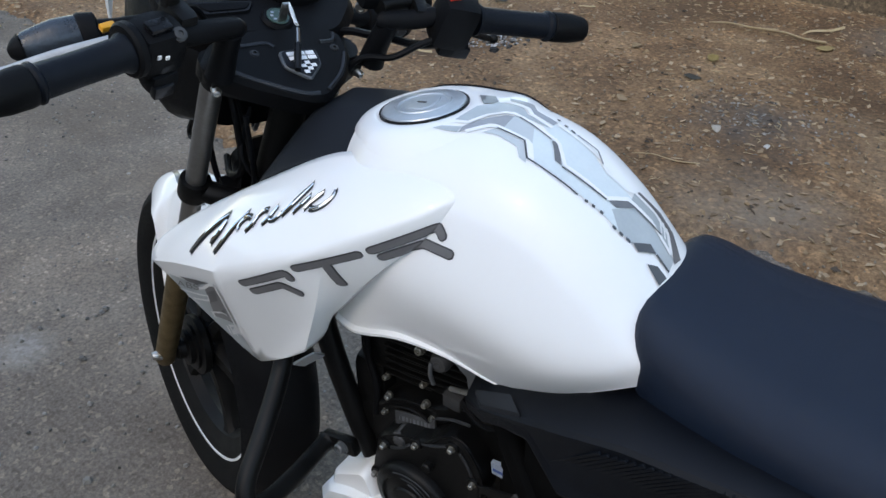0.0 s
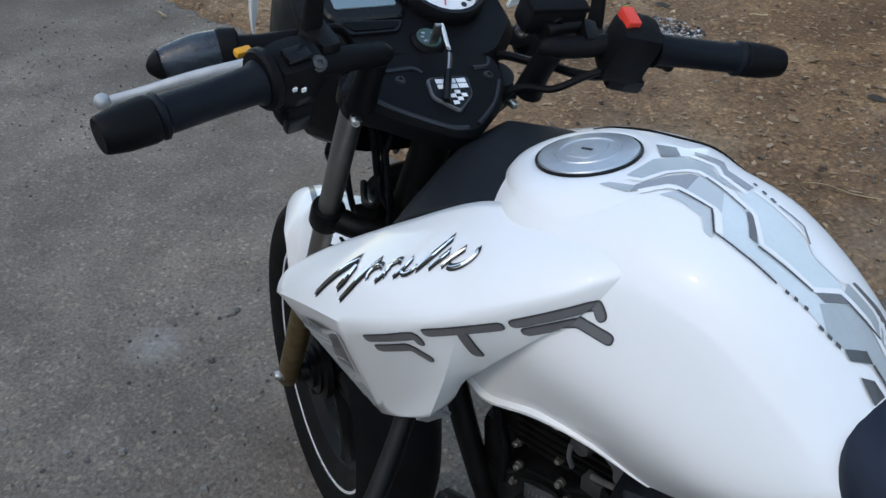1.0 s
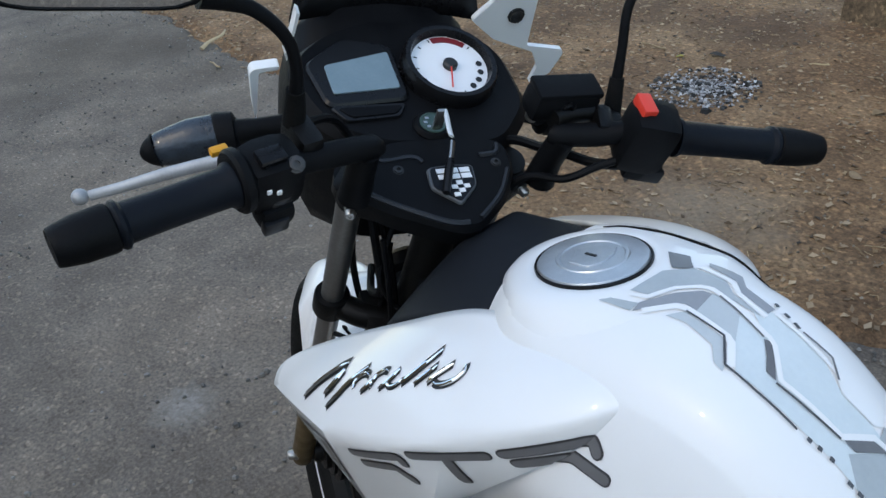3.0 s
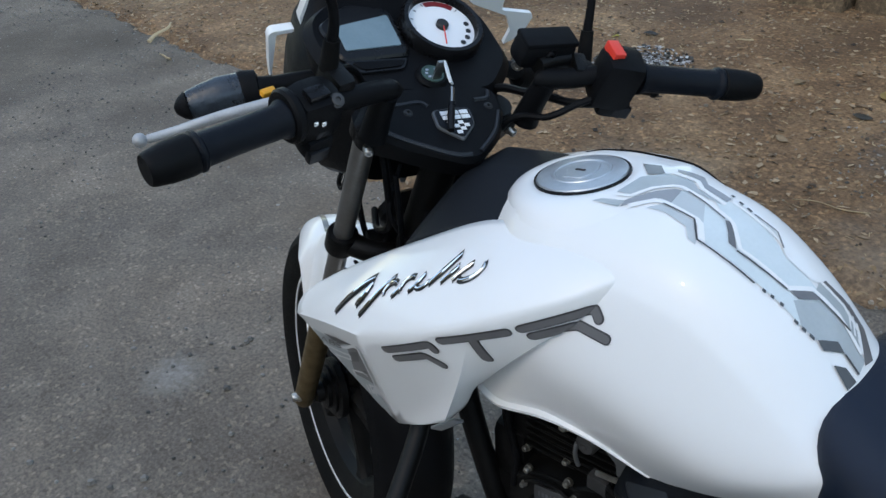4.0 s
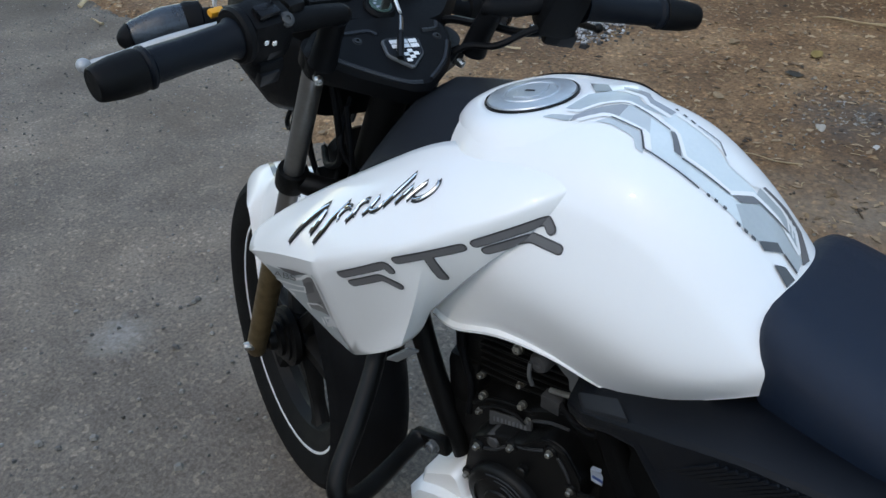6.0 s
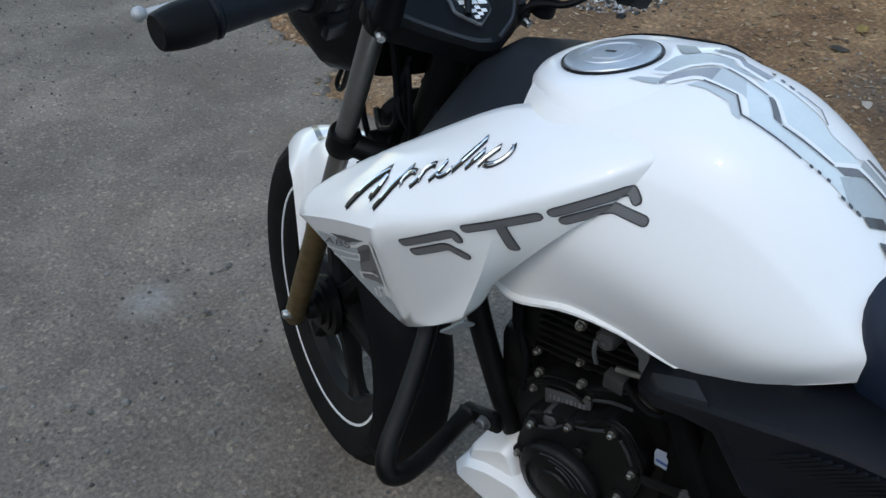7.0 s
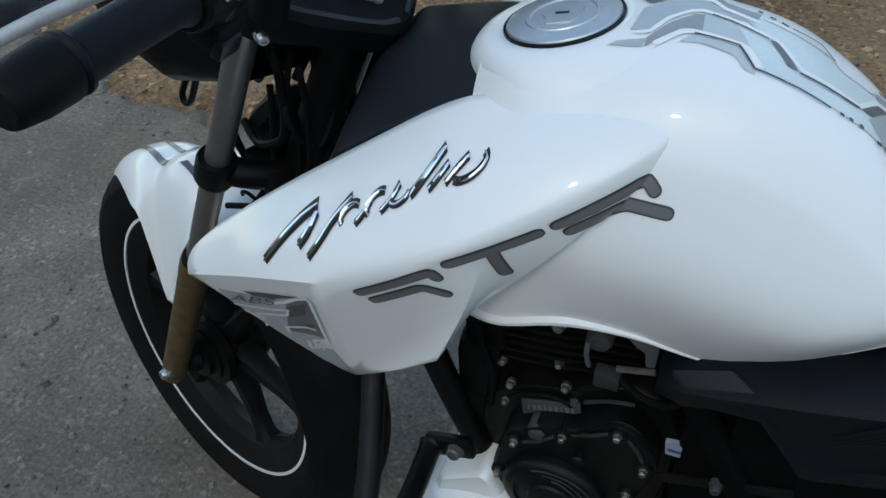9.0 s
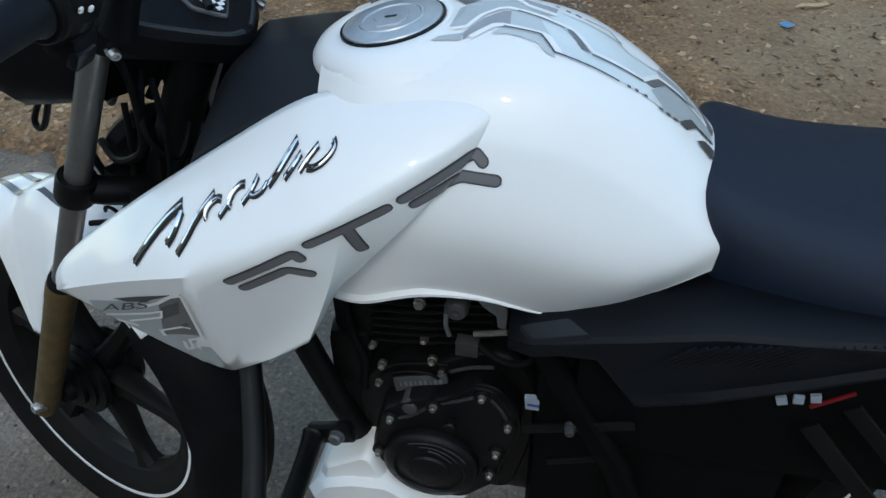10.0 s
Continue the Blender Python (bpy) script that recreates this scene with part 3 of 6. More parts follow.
# handlebars
for s in LEFT_RIGHT:
    bm = bmesh.new()
    zb = 0.772 if s > 0 else 0.784
    tube(bm, [(0.0, s * 0.105, 0.684), (0.001, s * 0.105, 0.715), (-0.002, s * 0.106, 0.754)], [0.018, 0.0150, 0.0140], 14, m=ST)
    tube(bm, [(0.004, s * 0.092, 0.7535), (0.003, s * 0.095, 0.754), (0.001, s * 0.100, 0.7552), (-0.010, s * 0.135, 0.763), (-0.026, s * 0.185, zb - 0.002), (-0.042, s * 0.235, zb), (-0.084 if s > 0 else -0.070, s * 0.365, zb)], [0.004, 0.0095, 0.0125, 0.0125, 0.0122, 0.012, 0.0115], 14, m=ST)
    bar = part("handlebar_left" if s > 0 else "handlebar_right", bm, PLASTIC, bike, "black clip-on handlebar")
    bar.name = "handlebar"
    ax0, ax1 = Vector((-0.044, 0.235, 0.772) if s > 0 else (-0.036, -0.210, 0.7814)), Vector((-0.087, 0.374, 0.768) if s > 0 else (-0.073, -0.378, 0.786))
    pt = lambda t: tuple(ax0.lerp(ax1, t))
    bm = bmesh.new()
    tube(bm, [pt(0), pt(0.02), pt(0.05), pt(0.34), pt(0.62), pt(0.64), pt(0.66), pt(0.68)], [0.0205, 0.0205, 0.0175, 0.0168, 0.0172, 0.0205, 0.0205, 0.018], 20, steps=2, m=ST, smooth=False)
    part("grip", bm, GRIP, bar, "black rubber grip")
    bm = bmesh.new()
    tube(bm, [pt(0.68), pt(0.69), pt(0.72), pt(0.86), pt(0.96), pt(0.99), pt(1.0), pt(1.0), pt(0.985), pt(0.985), pt(0.95)], [0.0180, 0.0198, 0.0204, 0.0196, 0.0172, 0.0160, 0.0146, 0.0108, 0.0100, 0.0056, 0.0050], 20, m=ST, smooth=False)
    part("bar_end", bm, PLASTIC, bar, "black bar-end weight")
    # switch housing
    bm = bmesh.new()
    tl = Matrix.Rotation(radians(17 * s), 4, "Z")
    if s > 0:
        block(bm, (-0.033, 0.203, 0.769), (0.048, 0.054, 0.060), ST, 0.018, tl)
        block(bm, (-0.046, 0.200, 0.738), (0.03, 0.034, 0.028), ST, 0.010, tl)
        turned(bm, [(0.001, -0.006), (0.026, -0.006), (0.0285, -0.003), (0.0285, 0.003), (0.026, 0.006), (0.001, 0.006)], ST @ Matrix.Translation((-0.040, 0.230, 0.772)) @ Vector((-0.3, 0.95, 0)).to_track_quat("Z", "X").to_matrix().to_4x4(), 24)
    else:
        block(bm, (-0.030, -0.180, 0.778), (0.050, 0.052, 0.070), ST, 0.014, tl)
        block(bm, (-0.038, -0.188, 0.744), (0.030, 0.040, 0.028), ST, 0.008, tl)
    sw = part("switch_housing", bm, PLASTIC, bar, "black switch housing")
    if s > 0:
        bm = bmesh.new(); block(bm, (-0.0035, 0.240, 0.770), (0.008, 0.016, 0.007), ST, 0.002, tl)
        part("flasher_switch", bm, ORANGE, sw, "orange flasher switch")
        bm = bmesh.new(); block(bm, (-0.05, 0.196, 0.757), (0.012, 0.02, 0.012), ST, 0.003, tl)
        part("indicator_switch", bm, GLOSS, sw)
        bm = bmesh.new(); block(bm, (-0.060, 0.200, 0.733), (0.010, 0.024, 0.016), ST, 0.003, tl)
        part("horn_button", bm, GLOSS, sw)
        bm = bmesh.new(); block(bm, (-0.04, 0.205, 0.800), (0.016, 0.024, 0.008), ST, 0.002, tl)
        part("dip_switch", bm, GLOSS, sw)
        for dx, dy in ((-0.058, 0.222), (-0.060, 0.208), (-0.061, 0.20)):
            bm = bmesh.new(); block(bm, (dx, dy, 0.778), (0.002, 0.004, 0.004), ST, 0, tl)
            part("switch_mark", bm, DIAL, sw)
        bolt("perch_bolt", ST @ Vector((-0.0455, 0.1845, 0.794)), SA_ - SF_ * 0.6, 0.0062, bar, DULL, 0.004)
    else:
        bm = bmesh.new(); block(bm, (-0.021, -0.167, 0.813), (0.026, 0.0155, 0.012), ST, 0.002, tl @ Matrix.Rotation(radians(12), 4, "Z"))
        part("stop_switch", bm, RED, sw, "red engine stop switch")
        bm = bmesh.new(); block(bm, (-0.052, -0.195, 0.742), (0.008, 0.024, 0.018), ST, 0.003, tl)
        part("starter_button", bm, GLOSS, sw)
        bm = bmesh.new()
        block(bm, (0.032, -0.110, 0.7730), (0.034, 0.076, 0.033), ST, 0.009)
        block(bm, (0.033, -0.111, 0.7895), (0.032, 0.074, 0.008), ST, 0.003)
        part("brake_reservoir", bm, PLASTIC, bar, "black brake fluid reservoir")
        bolt("sight_glass", ST @ Vector((0.016, -0.110, 0.7765)), -SF_, 0.0075, bar, GLOSS, 0.003)
        bm = bmesh.new()
        tube(bm, [(0.012, -0.094, 0.766), (0.018, -0.112, 0.766), (0.018, -0.142, 0.768)], 0.0105, 14, m=ST, smooth=False)
        part("master_cylinder", bm, METAL_BLACK, bar, "black brake master cylinder")
        bolt("bar_bolt", ST @ Vector((0.060, -0.109, 0.735)), SL_ - SF_, 0.0085, bar, STEEL, 0.022)
    # perch clamp and lever
    bm = bmesh.new()
    block(bm, (0.000, s * (0.168 if s > 0 else 0.146), 0.776 if s > 0 else 0.770), (0.042, 0.024, 0.030) if s > 0 else (0.034, 0.018, 0.022), ST, 0.008 if s > 0 else 0.006, tl)
    if s < 0:
        block(bm, (0.030, -0.178, 0.738), (0.034, 0.034, 0.026), ST, 0.009)
    part("lever_perch", bm, METAL_BLACK, bar)
    bm = bmesh.new()
    tube(bm, [(0.028, s * 0.168, 0.731), (0.034, s * 0.21, 0.718), (0.039, s * 0.27, 0.697), (0.041, s * 0.32, 0.677), (0.0415, s * 0.348, 0.668)], [0.0070, 0.0066, 0.0060, 0.0052, 0.0048], 12, m=ST, flat=0.65)
    bmesh.ops.create_uvsphere(bm, u_segments=14, v_segments=9, radius=0.0080, matrix=ST @ Matrix.Translation((0.0417, s * 0.356, 0.667)))
    part("clutch_lever" if s > 0 else "brake_lever", bm, ALLOY if s > 0 else METAL_BLACK, bar, "polished alloy lever with a ball end" if s > 0 else "black metal lever with a ball end")
    # mirror
    bm = bmesh.new()
    my = 0.174 if s > 0 else 0.177
    if s > 0:
        stem = [(0.010, 0.174, 0.785), (0.012, 0.175, 0.81), (0.016, 0.177, 0.846), (0.022, 0.188, 0.873), (0.030, 0.214, 0.893), (0.030, 0.252, 0.905)]
    else:
        stem = [(0.034, -0.190, 0.735), (0.052, -0.190, 0.765), (0.0717, -0.1906, 0.800), (0.098, -0.193, 0.840), (0.112, -0.212, 0.868), (0.112, -0.256, 0.890)]
    tube(bm, stem, [0.0080, 0.0066, 0.0054, 0.0054, 0.0062, 0.011], 12, m=ST)
    bmst = part("mirror_stalk", bm, PLASTIC, bar)
    bm = bmesh.new()
    tube(bm, [stem[0], Vector(stem[0]).lerp(Vector(stem[1]), 0.5), Vector(stem[1]).lerp(Vector(stem[2]), 0.3)], [0.0105, 0.0098, 0.0082], 12, m=ST, smooth=False)
    part("stalk_boot", bm, RUBBER, bmst)
    MR = ST @ Matrix.Translation((stem[-1][0], s * (my + 0.151), stem[-1][2] + 0.040)) @ pose(0, 0, 0, 0, -76, 0)
    ol = rounded([(-0.045, -0.075), (-0.045, 0.06), (-0.02, 0.085), (0.04, 0.07), (0.045, -0.05), (0.0, -0.09)], 0.03)
    ol = [(x, y * s) for x, y in ol][::s]
    bm = bmesh.new()
    cx = sum(p[0] for p in ol) / len(ol); cy = sum(p[1] for p in ol) / len(ol)
    rings(bm, [[MR @ Vector((cx + (p[0] - cx) * k, cy + (p[1] - cy) * k, z)) for p in ol] for k, z in ((0.25, -0.03), (0.6, -0.027), (0.9, -0.016), (1.0, 0.0), (1.0, 0.004), (0.95, 0.005), (0.94, 0.002))])
    mh = part("mirror_shell", bm, PLASTIC, bmst)
    bm = bmesh.new()
    rings(bm, [[MR @ Vector((cx + (p[0] - cx) * 0.94, cy + (p[1] - cy) * 0.94, z)) for p in ol] for z in (0.0025, 0.0035)])
    part("mirror_glass", bm, MIRROR, bmst)

# cables
for pts, r in (
    ([(-0.045, -0.172, 0.752), (-0.02, -0.145, 0.730), (0.02, -0.11, 0.712), (0.07, -0.08, 0.66), (0.06, -0.03, 0.50)], 0.0055),
    ([(-0.04, -0.178, 0.765), (-0.034, -0.14, 0.742), (-0.03, -0.11, 0.72), (0.0, -0.075, 0.68), (-0.03, -0.03, 0.56), (-0.06, 0.01, 0.46)], 0.0045),
    ([(0.03, 0.16, 0.76), (0.065, 0.11, 0.72), (0.05, 0.06, 0.62), (-0.02, 0.035, 0.52), (-0.05, 0.03, 0.42)], 0.0045),
    ([(0.02, 0.04, 0.60), (-0.02, 0.06, 0.555), (-0.05, 0.035, 0.53), (-0.03, 0.01, 0.57), (0.0, 0.02, 0.62)], 0.0035),
    ([(0.05, 0.02, 0.52), (0.0, 0.035, 0.46), (-0.01, 0.05, 0.40), (0.01, 0.08, 0.33)], 0.004),
    ([(0.04, -0.02, 0.56), (-0.04, 0.0, 0.50), (-0.07, 0.015, 0.42)], 0.005),
):
    bm = bmesh.new()
    tube(bm, pts, r, 8, m=ST)
    part("cable", bm, PLASTIC, bike)

# horn and loom between the fork legs
bm = bmesh.new()
turned(bm, [(0.001, -0.02), (0.040, -0.02), (0.046, -0.012), (0.046, 0.004), (0.036, 0.012), (0.014, 0.014), (0.012, 0.022), (0.001, 0.022)], ST @ pose(0.055, -0.02, 0.455, 0, 80, 0), 28)
part("horn", bm, PLASTIC, bike, "round black horn")
bm = bmesh.new()
block(bm, (0.010, -0.020, 0.610), (0.045, 0.050, 0.080), ST, 0.014)
part("wiring_cover", bm, FRAME, bike, "black wiring cover between the fork legs")
for pts, r in (
    ([(0.03, 0.075, 0.64), (0.0, 0.065, 0.59), (-0.015, 0.05, 0.52), (0.015, 0.045, 0.47), (0.06, 0.03, 0.455)], 0.005),
    ([(0.05, -0.05, 0.63), (0.03, -0.06, 0.56), (-0.02, -0.05, 0.50), (-0.06, -0.02, 0.43)], 0.006),
    ([(-0.02, 0.07, 0.63), (-0.045, 0.06, 0.575), (-0.06, 0.05, 0.51), (-0.05, 0.06, 0.45), (0.0, 0.085, 0.40)], 0.0035),
    ([(0.02, 0.02, 0.63), (0.07, 0.045, 0.58), (0.075, 0.06, 0.51), (0.03, 0.055, 0.45), (-0.03, 0.04, 0.43)], 0.0045),
):
    bm = bmesh.new()
    tube(bm, pts, r, 8, m=ST)
    part("cable", bm, PLASTIC, bike)

# ---- fuel tank ----
def section(top, sh, mx, bt, n=20):
    """Half a tank's cross-section as (y, z), from the ridge to the lower edge."""
    line = spline([(0, 0, top), (sh[0] * 0.55, 0, top - (top - sh[1]) * 0.22), (sh[0], 0, sh[1]), ((sh[0] + mx[0]) / 2 + 0.008, 0, sh[1] * 0.55 + mx[1] * 0.45), (mx[0], 0, mx[1]), (bt[0], 0, bt[1])], 5)
    return [(p.x, p.z) for p in line]


TANK = [  # x, ridge z, shoulder, widest, lower edge
    (-0.455, 0.916, (0.070, 0.908), (0.107, 0.825), (0.124, 0.676)),
    (-0.500, 0.930, (0.082, 0.921), (0.140, 0.800), (0.136, 0.683)),
    (-0.560, 0.940, (0.087, 0.921), (0.152, 0.795), (0.132, 0.700)),
    (-0.620, 0.946, (0.090, 0.922), (0.152, 0.790), (0.124, 0.696)),
    (-0.690, 0.933, (0.090, 0.911), (0.150, 0.775), (0.112, 0.676)),
    (-0.750, 0.902, (0.084, 0.880), (0.142, 0.765), (0.113, 0.701)),
    (-0.800, 0.860, (0.074, 0.843), (0.124, 0.770), (0.108, 0.731)),
    (-0.836, 0.824, (0.062, 0.813), (0.106, 0.784), (0.103, 0.755)),
]


LEAN = radians(3.5)   # the machine leans a little to its left


def across(p):
    """The place on the right-hand side that answers to a place on the left."""
    sag = 0.012 * max(0.0, min(1.0, (p[0] + 0.60) / 0.08)) * max(0.0, min(1.0, (-p[0] - 0.25) / 0.15)) * max(0.0, min(1.0, p[1] / 0.08))
    y, z = p[1], p[2] - 0.92 - sag
    tilt = LEAN * max(0.0, min(1.0, (p[0] + 0.82) / 0.2))
    d = y * math.cos(tilt) - z * math.sin(tilt)
    thin = 1 - 0.19 * max(0.0, min(1.0, (-p[0] - 0.56) / 0.08)) * (p[0] > -0.9)   # the rear of the tank sits a little to the left
    return Vector((p[0], y - 2 * d * math.cos(tilt) * thin, z + 2 * d * math.sin(tilt) + 0.92))


NEAR_SHOULDER = {-0.500: (0.092, 0.9185), -0.560: (0.097, 0.9165), -0.620: (0.096, 0.9185)}   # fuller beside the filler on the near side


def tank_loops():
    near, away = ([spline(c, 6) for c in zip(*[[(x - 0.003 * side * (x > -0.46) * min(1.0, y / 0.06), y, z) for y, z in section(top, NEAR_SHOULDER.get(x, sh_) if side else sh_, mx, bt)] for x, top, sh_, mx, bt in TANK])] for side in (1, 0))
    halves = []
    for cols in (near, away):
        halves.append([[c[i] for c in cols] for i in range(len(cols[0]))])
    out = []
    for half, other in zip(*halves):
        half, other = edged(half), edged(other)
        out.append([across(p) for p in other[:0:-1]] + half)
    return out


def edged(half):
    """Adds the rolled lower lip to half a section."""
    low = half[-1]
    lip = max(0.0, min(1.0, (low.x + 0.725) / 0.165)) ** 1.5
    half = half[:-1] + [low + Vector((0, 0, 0.0065 * lip))]
    return half + [low + Vector((0, 0.0055 * lip, 0.003 * lip)), low + Vector((0, 0.0050 * lip, -0.001)), low + Vector((0, -0.016, -0.003)), low + Vector((0, -0.03, 0.004))]


bm = bmesh.new()
loops = tank_loops()
rings(bm, loops, close=False, cap=False)
bm.verts.ensure_lookup_table()
n0 = len(loops[0])
bm.faces.new(bm.verts[:n0][::-1]); bm.faces.new(bm.verts[-n0:])
tank = part("fuel_tank", bm, WHITE, bike, "glossy white fuel tank with grey angular stripes", angle=40)

# shrouds beside the tank
SHROUD = {
    "A0": (-0.168, 0.168, 0.704), "A1": (-0.272, 0.143, 0.785), "A2": (-0.386, 0.116, 0.856), "A3": (-0.457, 0.086, 0.899), "A4": (-0.530, 0.092, 0.908), "A5": (-0.598, 0.098, 0.912),
    "M1": (-0.274, 0.191, 0.768), "M2": (-0.370, 0.185, 0.823), "M3": (-0.447, 0.170, 0.864), "M4": (-0.525, 0.149, 0.891), "M5": (-0.602, 0.115, 0.908),
    "C0": (-0.178, 0.184, 0.682), "C1": (-0.274, 0.209, 0.734), "C2": (-0.369, 0.224, 0.769), "C3": (-0.445, 0.219, 0.805), "C4": (-0.523, 0.192, 0.846), "C5": (-0.598, 0.143, 0.884),
    "T": (-0.628, 0.106, 0.902),
    "E0": (-0.190, 0.182, 0.676), "E1": (-0.257, 0.172, 0.618), "E2": (-0.325, 0.162, 0.568), "E3": (-0.352, 0.171, 0.579),
    "B1": (-0.404, 0.178, 0.615), "B2": (-0.464, 0.154, 0.668), "N": (-0.473, 0.152, 0.702),
    "K0": (-0.507, 0.192, 0.812), "K1": (-0.487, 0.190, 0.741), "K2": (-0.455, 0.185, 0.661),
    "F1": (-0.500, 0.159, 0.736), "F2": (-0.532, 0.164, 0.779), "F3": (-0.572, 0.159, 0.827), "F4": (-0.612, 0.131, 0.866),
    "G0": (-0.470, 0.126, 0.698), "G1": (-0.505, 0.133, 0.742), "G2": (-0.545, 0.134, 0.790), "G3": (-0.590, 0.128, 0.838),
}
FACES = ["A0 A1 M1 C0", "A1 A2 M2 M1", "A2 A3 M3 M2", "A3 A4 M4 M3", "A4 A5 M5 M4", "A5 T M5", "C0 M1 C1", "M1 M2 C2 C1", "M2 M3 C3 C2", "M3 M4 C4 C3", "M4 M5 C5 C4", "M5 T C5",
         "C0 C1 E1 E0", "C1 C2 E2 E1", "C2 E3 E2", "C2 C3 K1 E3", "C3 K0 K1", "K1 K2 B1 E3", "C3 C4 K0", "C4 F3 F2 K0", "K0 F2 F1 K1", "K1 F1 N B2", "K1 B2 K2", "C4 C5 F4 F3", "C5 T F4",
         "N F1 G1 G0", "F1 F2 G2 G1", "F2 F3 G3 G2", "F3 F4 G3", "F4 T G3"]
SHARP = {"C0 C1": 1.0, "C1 C2": 1.0, "C2 C3": 0.6, "C3 C4": 0.45, "C4 C5": 0.4, "C2 E3": 0.5, "K0 K1": 1.0, "K1 K2": 1.0, "N F1": 1.0, "F1 F2": 1.0, "F2 F3": 1.0, "F3 F4": 0.9, "F4 T": 0.8, "C5 T": 0.4, "C3 K0": 0.0}
for s in LEFT_RIGHT:
    bm = bmesh.new()
    vs = {k: bm.verts.new(p if s > 0 else across(p)) for k, p in SHROUD.items()}
    for f in FACES:
        order = [vs[k] for k in f.split()]
        bm.faces.new(order if s < 0 else order[::-1])
    crease = bm.edges.layers.float.new("crease_edge")
    for k, w in SHARP.items():
        a, b = (vs[q] for q in k.split())
        e = bm.edges.get((a, b))
        if e:
            e[crease] = w
            e.smooth = w < 0.95
    bmesh.ops.recalc_face_normals(bm, faces=bm.faces)
    if sum(f.normal.y * s for f in bm.faces) < 0:
        bmesh.ops.reverse_faces(bm, faces=bm.faces)
    sh = part("tank_shroud", bm, WHITE, bike, "angular white plastic tank shroud", angle=0, mods=True)
    thicken(sh, 0.004, 3)
    if s > 0:
        shroud = sh

# dark cover ahead of the tank
bm = bmesh.new()
rows = []
for x, half, edge, mid in ((-0.460, 0.088, 0.889, 0.911), (-0.446, 0.093, 0.887, 0.910), (-0.42, 0.102, 0.876, 0.906), (-0.386, 0.112, 0.858, 0.8985), (-0.360, 0.115, 0.840, 0.894), (-0.351, 0.116, 0.833, 0.890), (-0.340, 0.115, 0.826, 0.876), (-0.318, 0.108, 0.808, 0.848), (-0.305, 0.095, 0.77, 0.79), (-0.302, 0.08, 0.70, 0.72)):
    row = []
    for u in (j / 10 - 1 for j in range(21)):
        if u >= 0:   # rounds over to the near shroud
            row.append(Vector((x, half * u, mid + (edge - mid) * max(0.0, (u - 0.10) / 0.90) ** 1.3)))
        else:        # flat to a square shoulder, then down the far side
            row.append(Vector((x, -0.057 * min(1.0, -u / 0.75) - 0.030 * max(0.0, -u - 0.75), mid - 0.10 * max(0.0, -u - 0.75))))
    rows.append(row)
rings(bm, [[p for p in r] for r in rows], close=False, cap=False)
bmesh.ops.recalc_face_normals(bm, faces=bm.faces)
if sum(f.normal.z for f in bm.faces) < 0:
    bmesh.ops.reverse_faces(bm, faces=bm.faces)
thicken(part("tank_front_cover", bm, MATT, bike, "matt black cover ahead of the tank", mods=True), 0.004, 1)

# filler cap
CAPF = Matrix.Translation((-0.512, 0.010, 0.9305)) @ pose(0, 0, 0, 0, 11.5, 0) @ Matrix.Scale(0.985, 4)
bm = bmesh.new()
turned(bm, [(0.0990, -0.045), (0.0950, -0.040), (0.0900, -0.032), (0.0875, -0.022), (0.0830, -0.0105), (0.0765, -0.0042), (0.0690, -0.0008), (0.0610, 0.0006), (0.056, 0.0008), (0.052, -0.001)], CAPF, 56, ring=False)
tank_skin = BVHTree.FromPolygons([v.co for v in tank.data.vertices], [list(f.vertices) for f in tank.data.polygons])
for v in bm.verts:   # run the collar out into the tank's skin, but for its free front edge
    q = CAPF.inverted() @ v.co
    r = math.hypot(q.x, q.y)
    behind = ease(-0.455 - v.co.x, 0.0, 0.045)
    turn = abs(math.degrees(math.atan2(q.y, q.x)) - 56)
    limit = 0.0885 + 0.0105 * behind - 0.0045 * (1 - behind) * (1 - ease(turn, 4, 45))
    if r > limit:
        v.co = CAPF @ Vector((q.x * limit / r, q.y * limit / r, q.z))
    p = tank_skin.ray_cast(Vector((v.co.x, v.co.y, 1.3)), Vector((0, 0, -1)))[0]
    if r > 0.060 and p:
        fade = ease(r, 0.060, 0.098)
        flat = (CAPF @ Vector((q.x, q.y, 0.0006))).z
        v.co.z += (flat + (p.z - 0.0008 - flat) * fade - v.co.z) * behind
part("filler_collar", bm, WHITE, tank, "white collar round the filler cap")
bm = bmesh.new()
turned(bm, [(0.0525, -0.006), (0.0528, 0.0010), (0.0522, 0.0022), (0.0510, 0.0024), (0.0500, 0.001)], CAPF, 48)
cap = part("filler_cap", bm, GLOSS, bike, "round brushed filler cap")
bm = bmesh.new()
turned(bm, [(0.001, 0.0050), (0.028, 0.0050), (0.029, 0.0060), (0.032, 0.0060), (0.033, 0.0048), (0.045, 0.0044), (0.0490, 0.0034), (0.0503, 0.0014), (0.0503, -0.004)][::-1], CAPF, 48)
part("cap_disc", bm, CAP, cap, "brushed grey metal disc")
bm = bmesh.new()
prism(bm, rounded([(-0.016, -0.010), (-0.010, -0.022), (0.010, -0.022), (0.012, -0.008), (0.020, 0.0), (0.012, 0.010), (0.010, 0.022), (-0.012, 0.020), (-0.018, 0.008)], 0.003), 0.0050, 0.0066, CAPF, 0.0006)
part("lock_flap", bm, CAP, cap)
bm = bmesh.new()
block(bm, (0.0, 0.002, 0.0069), (0.012, 0.003, 0.001), CAPF, 0)
part("keyhole", bm, INK, cap)

